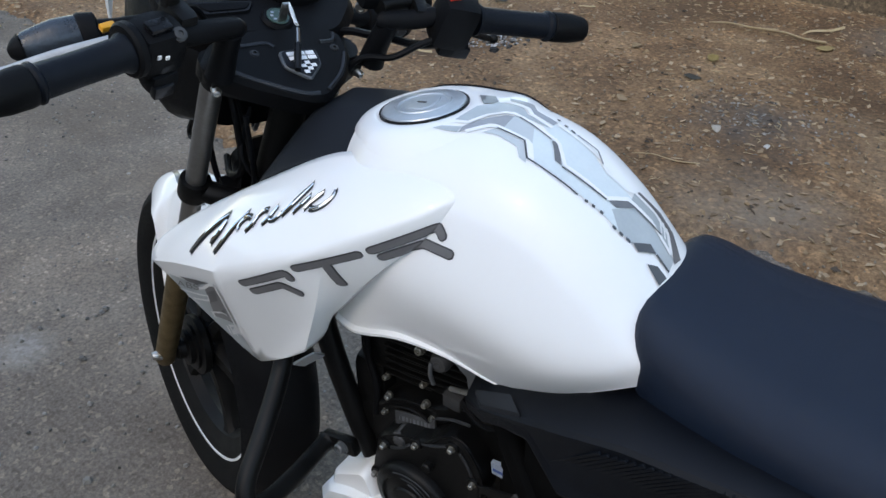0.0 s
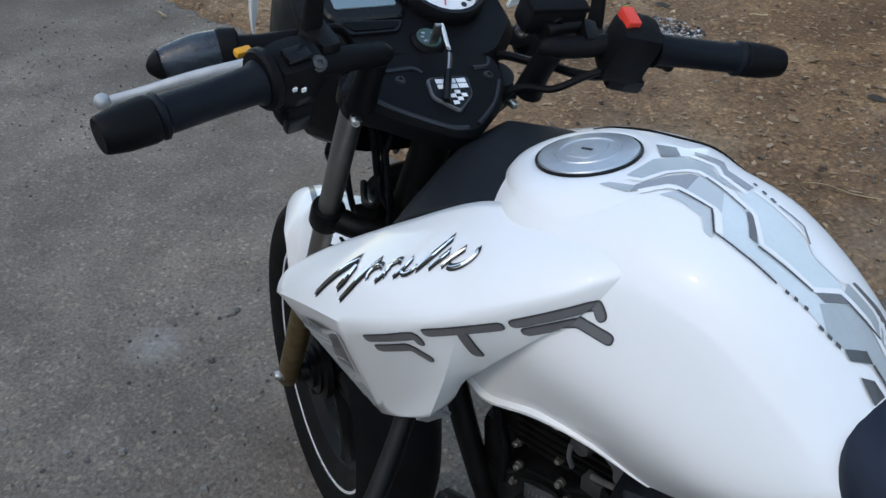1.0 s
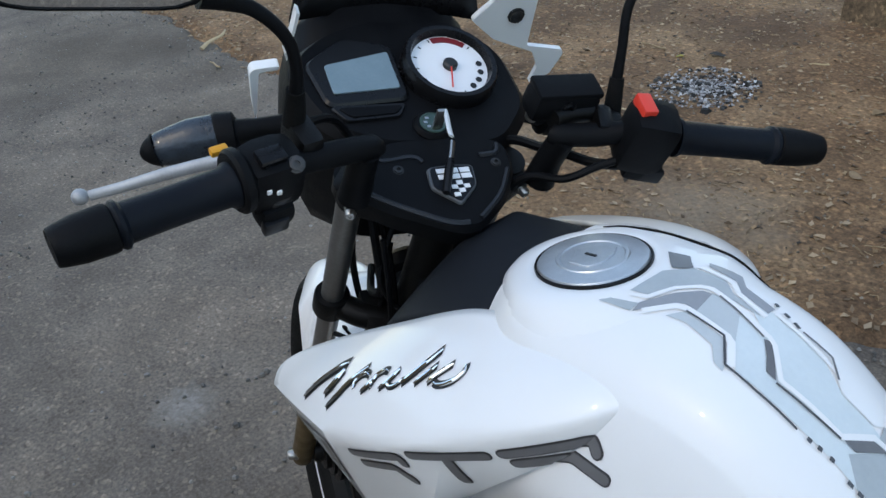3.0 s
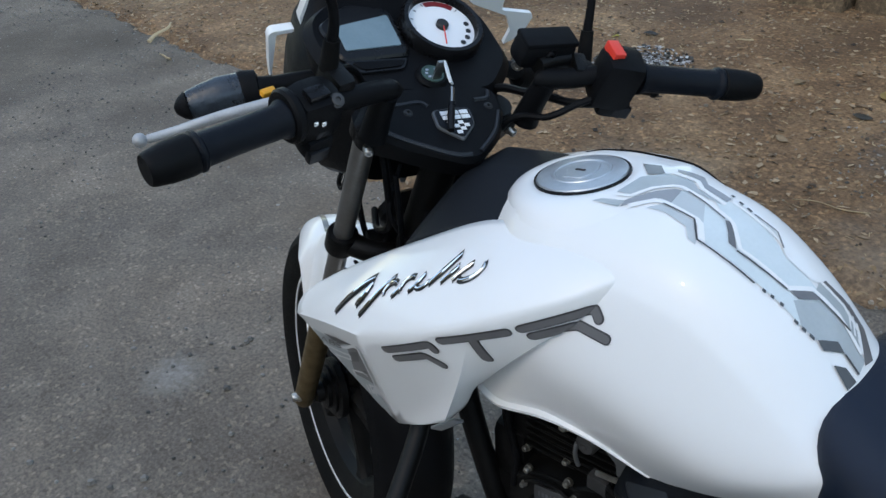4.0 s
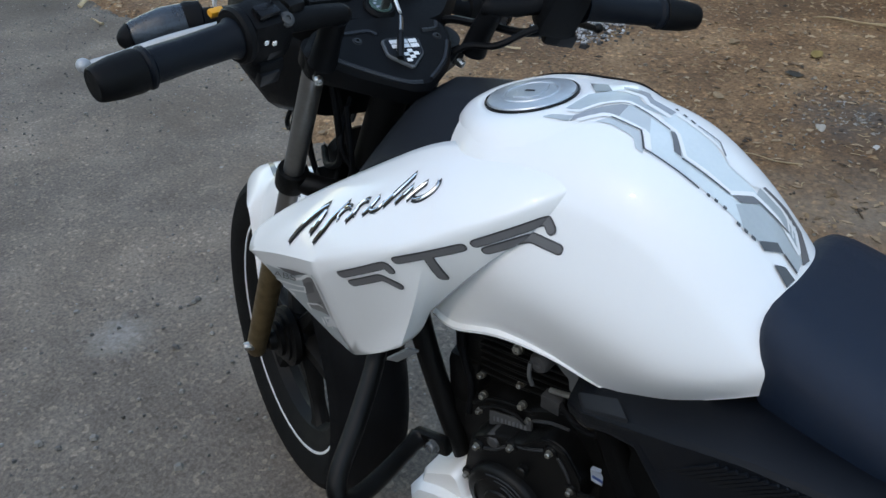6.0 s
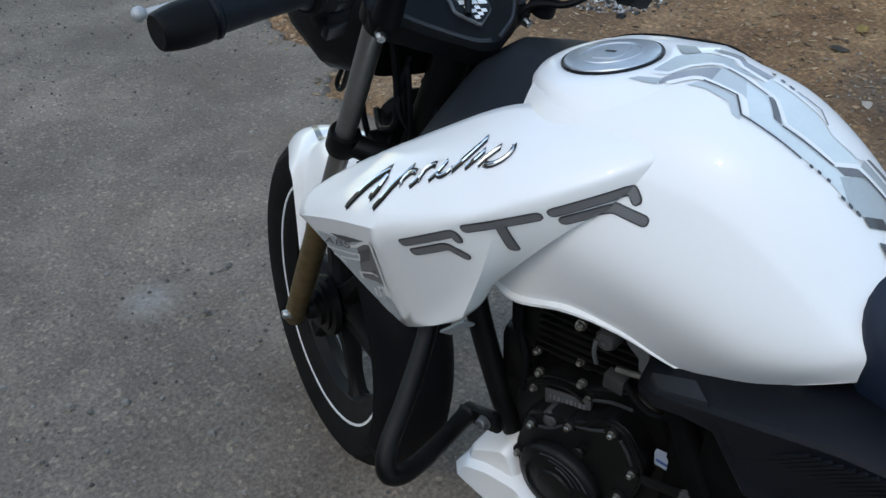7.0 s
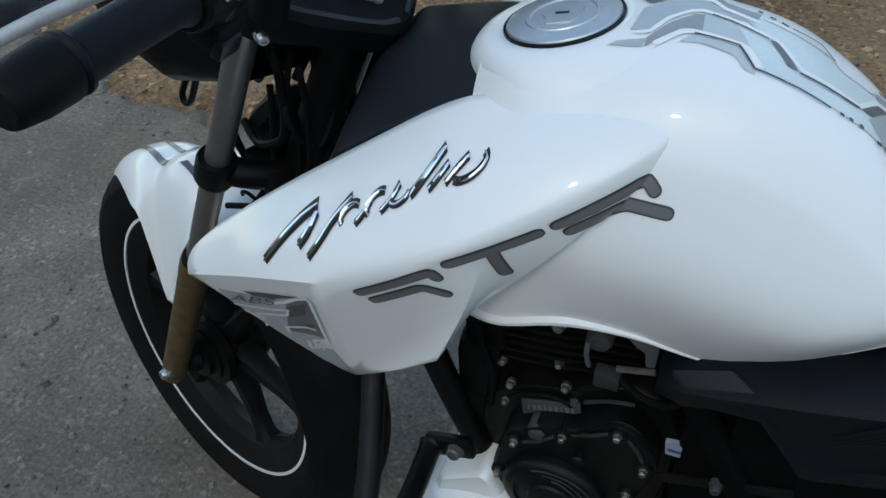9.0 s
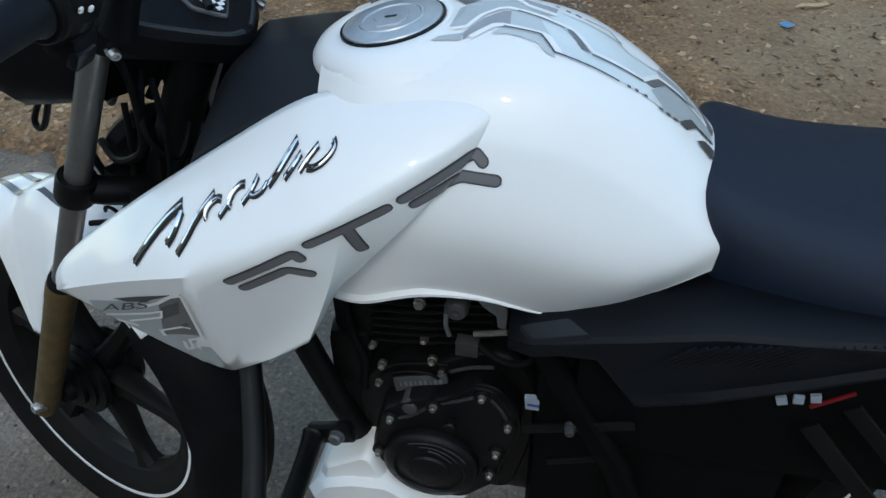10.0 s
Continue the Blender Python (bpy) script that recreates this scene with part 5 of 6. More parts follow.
def offset(pts, w):
    """The line shifted sideways by w, mitred at its bends."""
    pts = [Vector((p[0], p[1])) for p in pts]
    out = []
    for i, p in enumerate(pts):
        a = (p - pts[i - 1]).normalized() if i else None
        b = (pts[i + 1] - p).normalized() if i + 1 < len(pts) else None
        d = ((a or b) + (b or a)).normalized()
        side = Vector((-d.y, d.x))
        k = 1 / max(0.5, d.dot(b or a))
        out.append(tuple(p + side * w * k))
    return out


def stroke(name, pts, w, mat, axis, lift, parent, label="", cols=2):
    return sheet(name, offset(pts, w / 2), offset(pts, -w / 2), mat, axis, lift, parent, cols, label)


# angular stripes on top of the tank
sheet("stripe_field", [(-0.6636, 0.0333), (-0.6762, 0.0513), (-0.7007, 0.0510), (-0.7250, 0.0496), (-0.7538, 0.0459), (-0.7711, 0.0450), (-0.7844, 0.0406)],
      [(-0.6460, 0.0015), (-0.6749, 0.0098), (-0.6880, 0.0007), (-0.7132, -0.0088), (-0.7321, 0.0009), (-0.7557, -0.0010), (-0.7730, 0.0010)], DECAL_SILVER, "z", 0.0008, tank, 8, "pale silver stripe field")
sheet("stripe_field", [(-0.7711, 0.0450), (-0.7844, 0.0406), (-0.7970, 0.0212), (-0.8057, 0.0231), (-0.8206, 0.0212)],
      [(-0.7560, 0.0327), (-0.7730, 0.0010), (-0.7847, -0.0018), (-0.7979, -0.0018), (-0.8187, 0.0057)], DECAL_MID, "z", 0.0010, tank, 6, "grey rear stripe field")
sheet("stripe_field", [(-0.6749, 0.0098), (-0.6880, 0.0007), (-0.7132, -0.0088)],
      [(-0.6471, -0.0103), (-0.6669, -0.0160), (-0.7174, -0.0127)], DECAL_SILVER, "z", 0.0008, tank, 4)
sheet("stripe_field", [(-0.5875, 0.0538), (-0.6081, 0.0289), (-0.6144, 0.0250), (-0.6260, 0.0262)],
      [(-0.5865, 0.0441), (-0.6009, 0.0181), (-0.6156, 0.0030), (-0.6235, 0.0012)], DECAL_SOFT, "z", 0.0010, tank, 6, "soft grey stripe field")
sheet("stripe_field", [(-0.6255, 0.0262), (-0.6519, 0.0287), (-0.6632, 0.0325)],
      [(-0.6230, 0.0012), (-0.6307, -0.0004), (-0.6485, 0.0030)], DECAL_PALE, "z", 0.0012, tank, 6)
sheet("stripe_wedge", [(-0.5593, -0.0310), (-0.5721, -0.0158), (-0.5783, -0.0092)],
      [(-0.5786, -0.0345), (-0.5865, -0.0253), (-0.5926, -0.0185)], DECAL_GREY, "z", 0.0012, tank, 4, "grey stripe wedge")
sheet("stripe_wedge", [(-0.5724, 0.0375), (-0.5753, -0.0010), (-0.5920, -0.0183), (-0.6229, -0.0187), (-0.6331, -0.0106), (-0.6594, -0.0060)],
      [(-0.5862, 0.0333), (-0.5946, 0.0179), (-0.6025, 0.0077), (-0.6155, -0.0051), (-0.6352, -0.0032), (-0.6606, -0.0047)], DECAL_MID, "z", 0.0010, tank, 6)
sheet("stripe_wedge", [(-0.5595, 0.0605), (-0.5857, 0.0548)],
      [(-0.5659, 0.0535), (-0.5870, 0.0449)], DECAL_MID, "z", 0.0012, tank, 4)
sheet("stripe_band", [(-0.6108, 0.0442), (-0.6269, 0.0410), (-0.6526, 0.0451), (-0.6617, 0.0562), (-0.6702, 0.0581)],
      [(-0.6193, 0.0317), (-0.6348, 0.0318), (-0.6539, 0.0325), (-0.6652, 0.0491), (-0.6687, 0.0533)], DECAL_PALE, "z", 0.0010, tank, 4)
sheet("stripe_band", [(-0.5985, -0.0317), (-0.6267, -0.0343), (-0.6369, -0.0234), (-0.6639, -0.0198)],
      [(-0.6019, -0.0264), (-0.6282, -0.0238), (-0.6385, -0.0143), (-0.6631, -0.0116)], DECAL_SOFT, "z", 0.0012, tank, 4)
sheet("stripe_block", [(-0.6746, 0.0127), (-0.6839, 0.0244), (-0.6910, 0.0359)],
      [(-0.6798, 0.0102), (-0.6893, 0.0223), (-0.6991, 0.0360)], DECAL_GREY, "z", 0.0016, tank, 4, "grey stripe block")
sheet("stripe_block", [(-0.7496, 0.0284), (-0.7612, 0.0079), (-0.7675, 0.0054)],
      [(-0.7583, 0.0275), (-0.7669, 0.0121), (-0.7730, 0.0010)], DECAL_GREY, "z", 0.0016, tank, 4)
sheet("stripe_block", [(-0.7849, 0.0404), (-0.7964, 0.0214)],
      [(-0.7922, 0.0421), (-0.8046, 0.0235)], DECAL_DARK, "z", 0.0020, tank, 4, "dark stripe block")
sheet("stripe_block", [(-0.8032, 0.0425), (-0.8199, 0.0457)],
      [(-0.8109, 0.0325), (-0.8217, 0.0316)], DECAL_DARK, "z", 0.0020, tank, 4)
sheet("stripe_band", [(-0.7631, 0.0016), (-0.7856, -0.0029), (-0.8133, 0.0029)],
      [(-0.7610, -0.0116), (-0.7845, -0.0175), (-0.8085, -0.0097)], DECAL_MID, "z", 0.0012, tank, 4)
sheet("stripe_band", [(-0.7628, -0.0134), (-0.7840, -0.0188), (-0.8021, -0.0153), (-0.8205, 0.0096)],
      [(-0.7633, -0.0180), (-0.7864, -0.0260), (-0.8042, -0.0220), (-0.8225, -0.0040)], DECAL_GREY, "z", 0.0014, tank, 4)
for pts, w, tone, lift in (
    ([(-0.5747, 0.0412), (-0.5878, 0.0360), (-0.5980, 0.0129), (-0.6121, -0.0001), (-0.6207, -0.0032), (-0.6455, 0.0006), (-0.6752, 0.0081)], 0.0042, WHITE, 0.0016),
    ([(-0.6285, 0.0000), (-0.6473, 0.0040), (-0.6734, 0.0116)], 0.0016, DECAL_GREY, 0.0020),
    ([(-0.5949, -0.0221), (-0.6271, -0.0211), (-0.6369, -0.0127), (-0.6641, -0.0072)], 0.0044, WHITE, 0.0014),
    ([(-0.5938, 0.0500), (-0.6114, 0.0306), (-0.6187, 0.0285), (-0.6555, 0.0311), (-0.6609, 0.0337), (-0.6725, 0.0509)], 0.0060, WHITE, 0.0014),
    ([(-0.6201, 0.0312), (-0.6539, 0.0325), (-0.6684, 0.0527), (-0.6935, 0.0536), (-0.7263, 0.0520)], 0.0018, DECAL_DARK, 0.0020),
    ([(-0.6748, 0.0073), (-0.6827, 0.0114), (-0.7012, 0.0332), (-0.7249, 0.0302), (-0.7476, 0.0279), (-0.7610, 0.0050), (-0.7665, 0.0033), (-0.7861, -0.0017), (-0.8137, 0.0051)], 0.0040, WHITE, 0.0018),
    ([(-0.7001, 0.0379), (-0.7241, 0.0346), (-0.7475, 0.0301)], 0.0018, DECAL_DARK, 0.0022),
    ([(-0.7697, 0.0060), (-0.7851, 0.0019), (-0.7984, -0.0006)], 0.0018, DECAL_DARK, 0.0022),
    ([(-0.6669, -0.0160), (-0.6919, -0.0133), (-0.7122, -0.0109), (-0.7216, -0.0100), (-0.7321, -0.0004), (-0.7554, -0.0030), (-0.7602, -0.0107), (-0.7837, -0.0164), (-0.8026, -0.0111), (-0.8135, 0.0034)], 0.0034, WHITE, 0.0016),
    ([(-0.6889, -0.0171), (-0.7127, -0.0176), (-0.7248, -0.0058)], 0.0018, DECAL_GREY, 0.0020),
    ([(-0.8051, 0.0233), (-0.8204, 0.0235)], 0.0026, DECAL_DARK, 0.0018),
    ([(-0.7884, -0.0178), (-0.7979, -0.0033)], 0.0018, WHITE, 0.0018),
    ([(-0.7931, -0.0178), (-0.8031, -0.0020)], 0.0018, WHITE, 0.0018),
    ([(-0.7983, -0.0165), (-0.8084, -0.0004)], 0.0018, WHITE, 0.0018),
):
    stroke("stripe_line", pts, w, tone, "z", lift, tank)
for pts in (
    [(-0.7336, 0.0503), (-0.7369, 0.0499)],
    [(-0.7409, 0.0485), (-0.7441, 0.0479)],
    [(-0.7495, 0.0468), (-0.7527, 0.0460)],
    [(-0.7643, 0.0473), (-0.7682, 0.0466)],
    [(-0.7715, 0.0458), (-0.7754, 0.0449)],
    [(-0.7785, 0.0437), (-0.7829, 0.0425)],
    [(-0.6607, -0.0252), (-0.6644, -0.0237)],
    [(-0.6708, -0.0216), (-0.6754, -0.0205)],
    [(-0.6800, -0.0196), (-0.6856, -0.0178)],
):
    stroke("stripe_dash", pts, 0.0030, DECAL_DARK, "z", 0.0018, tank)

# dark tube drawn in place of the shaded gap between far shroud and tank
bm = bmesh.new()
line = []
for q in spline([(-0.4700, -0.0560, 0), (-0.5069, -0.0610, 0), (-0.5438, -0.0680, 0), (-0.5904, -0.0640, 0), (-0.6206, -0.0590, 0), (-0.6440, -0.0540, 0)], 6):
    p, nrm = land(q.x, q.y, "z")
    if p:
        line.append(p + nrm * 0.0004)
tube(bm, line, [0.0006, 0.0017, 0.0018, 0.0017, 0.0006], 6, smooth=False)
part("gap_line", bm, RUBBER, tank, "dark line drawn for the gap beside the shroud")

# bold bars on the side: dark edge with grey fill
def round_bar(name, pts, w, mat, lift, parent, label=""):
    """A bar of one width with round ends, bent round its corners."""
    line = [Vector(p) for p in pts]
    soft = [line[0]]
    for p, q, r in zip(line, line[1:], line[2:]):
        a, b = q.lerp(p, min(0.5, 0.0045 / (p - q).length)), q.lerp(r, min(0.5, 0.0045 / (r - q).length))
        soft += [(1 - t) ** 2 * a + 2 * t * (1 - t) * q + t * t * b for t in (0, 0.33, 0.67, 1)]
    soft.append(line[-1])
    d0, d1 = (soft[0] - soft[1]).normalized(), (soft[-1] - soft[-2]).normalized()
    full = [soft[0] + d0 * w * k for k in (0.46, 0.34, 0.14)] + soft + [soft[-1] + d1 * w * k for k in (0.14, 0.34, 0.46)]
    wide = [0.18, 0.36, 0.47] + [0.5] * len(soft) + [0.47, 0.36, 0.18]
    sides = []
    for sign in (1, -1):
        unit = offset([tuple(p) for p in full], sign * w)
        sides.append([tuple(p.lerp(Vector(u), k)) for p, u, k in zip(full, unit, wide)])
    return sheet(name, sides[0], sides[1], mat, "y", lift, parent, 4, label, 0.003)


for pts in ([(-0.402, 0.763), (-0.4665, 0.8010), (-0.4705, 0.7930)], [(-0.4125, 0.7525), (-0.4565, 0.7790), (-0.4755, 0.7705)],
            [(-0.4800, 0.8105), (-0.5440, 0.8375)], [(-0.5125, 0.8205), (-0.5195, 0.7900)],
            [(-0.5570, 0.8440), (-0.6135, 0.8725), (-0.6205, 0.8650)], [(-0.5660, 0.8355), (-0.6020, 0.8530), (-0.6330, 0.8505)]):
    edge = round_bar("side_bar", pts, 0.0108, DECAL_DARK, 0.0010, shroud, "bold dark-edged grey bar")
    round_bar("bar_fill", pts, 0.0078, DECAL_GREY, 0.0018, edge)

# slanting raised chrome strokes and rings
def arc(cx, cz, long, short, turn, a0, a1):
    c, sn = math.cos(radians(turn)), math.sin(radians(turn))
    return [(cx - long * math.cos(t) * c + short * math.sin(t) * sn, cz + long * math.cos(t) * sn + short * math.sin(t) * c) for t in (radians(a0 + (a1 - a0) * k / 5) for k in range(6))]


for pts, w in (([(-0.3000, 0.7570), (-0.3163, 0.7795), (-0.3329, 0.7985), (-0.3470, 0.8110)], 0.0066), ([(-0.3380, 0.7830), (-0.3450, 0.7950), (-0.3490, 0.8080)], 0.0070),
               ([(-0.3515, 0.7800), (-0.3610, 0.7955), (-0.3700, 0.8115), (-0.3830, 0.8280)], 0.0058), (arc(-0.3860, 0.8195, 0.0105, 0.0048, 42, 20, 200), 0.0046), ([(-0.3930, 0.8165), (-0.3985, 0.8240), (-0.4030, 0.8330)], 0.0048),
               (arc(-0.4090, 0.8335, 0.0105, 0.0048, 44, 30, 210), 0.0044), ([(-0.4150, 0.8305), (-0.4215, 0.8390), (-0.4260, 0.8490)], 0.0046), (arc(-0.4290, 0.8445, 0.0095, 0.0044, 40, 150, 330), 0.0040),
               ([(-0.4385, 0.8462), (-0.4465, 0.8579), (-0.4565, 0.8740)], 0.0056), ([(-0.4530, 0.8530), (-0.4590, 0.8615), (-0.4640, 0.8690)], 0.0048), ([(-0.4660, 0.8595), (-0.4720, 0.8680), (-0.4790, 0.8760)], 0.0046), (arc(-0.4820, 0.8715, 0.0140, 0.0052, 34, 200, 385), 0.0044)):
    bm = bmesh.new()
    line = []
    curve = spline([(p[0], 0, p[1]) for p in pts], 6)
    stroke("stroke_edge", [(q.x, q.z) for q in curve], w * 1.12, INK, "y", 0.0008, shroud)
    for q in curve:
        p, nrm = land(q.x, q.z, "y")
        if p:
            line.append(p + nrm * 0.0016)
    ends = [w * 0.16, w * 0.40, w * 0.42, w * 0.40, w * 0.20]
    tube(bm, line, ends, 8, smooth=False)
    part("chrome_stroke", bm, CHROME, shroud, "raised chrome badge stroke")

# panel graphic with the letters
sheet("graphic_field", [(-0.214, 0.676), (-0.2436, 0.6862), (-0.2852, 0.7020), (-0.3259, 0.7233), (-0.3452, 0.7341), (-0.3431, 0.6991), (-0.3372, 0.6500)],
      [(-0.212, 0.662), (-0.225, 0.649), (-0.247, 0.631), (-0.268, 0.614), (-0.2792, 0.6050), (-0.2879, 0.5990), (-0.2953, 0.5935)], DECAL_MID, "y", 0.0008, shroud, 12, "grey panel graphic")
sheet("graphic_field", [(-0.2969, 0.5960), (-0.3253, 0.6205), (-0.3377, 0.6251), (-0.3451, 0.5856)], [(-0.300, 0.590), (-0.310, 0.583), (-0.318, 0.578), (-0.330, 0.574)], DECAL_MID, "y", 0.0008, shroud, 8)
sheet("graphic_wedge", [(-0.2538, 0.6956), (-0.2895, 0.7121), (-0.3316, 0.7286)], [(-0.2702, 0.6954), (-0.2939, 0.7039), (-0.3319, 0.7277)], DECAL_DARK, "y", 0.0014, shroud, 4, "dark wedge")
sheet("graphic_field", [(-0.310, 0.7060), (-0.3293, 0.7230), (-0.3440, 0.7310)], [(-0.285, 0.632), (-0.318, 0.645), (-0.3385, 0.6500)], DECAL_GREY, "y", 0.0011, shroud, 8, "darker grey part of the graphic")
sheet("graphic_block", [(-0.3096, 0.6978), (-0.3376, 0.7185)], [(-0.2993, 0.6700), (-0.3280, 0.6922)], DECAL_DARK, "y", 0.0014, shroud, 4, "dark block")
stroke("graphic_line", [(-0.2878, 0.6926), (-0.3099, 0.7067), (-0.3293, 0.7242), (-0.3432, 0.7320), (-0.3454, 0.7281), (-0.3378, 0.6480)], 0.0042, WHITE, "y", 0.0018, shroud)
stroke("graphic_line", [(-0.2230, 0.6510), (-0.2873, 0.6788), (-0.3070, 0.6896), (-0.3008, 0.6756), (-0.2511, 0.6488)], 0.0034, WHITE, "y", 0.0018, shroud)
stroke("graphic_line", [(-0.2330, 0.6440), (-0.2588, 0.6416)], 0.0050, WHITE, "y", 0.0016, shroud)
stroke("graphic_line", [(-0.2869, 0.6441), (-0.2862, 0.6299)], 0.0055, WHITE, "y", 0.0018, shroud)
stroke("graphic_line", [(-0.2890, 0.6440), (-0.3191, 0.6625), (-0.3300, 0.6635)], 0.0030, WHITE, "y", 0.0018, shroud)
sheet("graphic_block", [(-0.3179, 0.6640), (-0.3292, 0.6759)], [(-0.3250, 0.6650), (-0.3315, 0.6715)], DECAL_DARK, "y", 0.0016, shroud, 3)
stroke("graphic_line", [(-0.3082, 0.6269), (-0.3047, 0.6076)], 0.0050, WHITE, "y", 0.0018, shroud)
stroke("graphic_line", [(-0.3144, 0.6130), (-0.3170, 0.6335), (-0.3410, 0.6490)], 0.0042, WHITE, "y", 0.0018, shroud)
stroke("graphic_line", [(-0.3235, 0.6150), (-0.3250, 0.6300)], 0.0030, WHITE, "y", 0.0018, shroud)
txt = bpy.data.curves.new("letters", "FONT")
txt.body, txt.size, txt.shear = "ABS", 0.024, 0.0
tob = new("letters", txt)
DEPS.update()
tme = bpy.data.meshes.new_from_object(tob.evaluated_get(bpy.context.evaluated_depsgraph_get()))
bpy.data.objects.remove(tob)
bm = bmesh.new()
bm.from_mesh(tme)
bmesh.ops.subdivide_edges(bm, edges=[e for e in bm.edges if e.calc_length() > 0.006], cuts=2)
wide, tall = max(v.co.x for v in bm.verts), max(v.co.y for v in bm.verts)
for v in bm.verts:
    q = Vector((-0.2225, 0.6590)) + Vector((-0.0690, 0.0325)) * (v.co.x / wide) + Vector((-0.0105, 0.0180)) * (v.co.y / tall)
    p, nrm = land(q.x, q.y, "y")
    if p:
        v.co = p + nrm * 0.0022
part("letters", bm, DECAL_DARK, shroud, "dark letters reading ABS", mods=True)

# line decal on the front mudguard
for pts, wa, wu in (([(30, 0.02), (44, 0.20), (60, 0.42)], 1.0, 0.05), ([(40, -0.55), (47, -0.42), (49, -0.14), (66, 0.02)], 0.7, 0.04), ([(68, 0.44), (80, 0.56)], 0.8, 0.04)):
    bm = bmesh.new()
    rows_ = [[guard_point(a - wa * k, u + wu * k, 0.0016) for k in (-1, 1)] for a, u in [tuple(v[:2]) for v in spline([(p[0], p[1], 0) for p in pts], 8)]]
    rings(bm, rows_, close=False, cap=False)
    part("guard_line", bm, DECAL_DARK, guard, "dark line decal")

# loose hooked wire beside the fork
bm = bmesh.new()
tube(bm, [(-0.178, 0.074, 0.704), (-0.186, 0.082, 0.716), (-0.196, 0.086, 0.720), (-0.200, 0.082, 0.710), (-0.198, 0.078, 0.700), (-0.222, 0.086, 0.705), (-0.26, 0.09, 0.70)], 0.0022, 6)
part("hooked_wire", bm, PLASTIC, bike)

# key hanging from the lock
key = tagged(new("ignition_key"), "steel key with a dark fob in the ignition lock", "key")
key.location = (0, 0.008, 0)
bm = bmesh.new()
block(bm, (0.070, -0.002, 0.712), (0.004, 0.011, 0.030), ST, 0.001)
part("key_blade", bm, STEEL, key)
bm = bmesh.new()
tube(bm, [(0.070, -0.006, 0.727), (0.060, -0.004, 0.726), (0.048, -0.003, 0.723), (0.038, -0.003, 0.721)], [0.002, 0.0052, 0.0055, 0.0052], 8, m=ST, flat=0.35)
part("key_tag", bm, DIAL, key, "bright pale tag")
bm = bmesh.new()
tube(bm, [(0.0355, -0.005, 0.716), (0.026, -0.002, 0.713), (0.0155, 0.002, 0.710)], 0.0042, 8, m=ST, flat=0.5)
part("key_ring", bm, STEEL, key, "steel key ring end")
bm = bmesh.new()
tube(bm, [(0.0165, 0.002, 0.710), (0.0, 0.009, 0.707), (-0.022, 0.018, 0.7045)], [0.0042, 0.0048, 0.004], 8, m=ST)
part("key_fob", bm, GLOSS, key, "dark key fob")

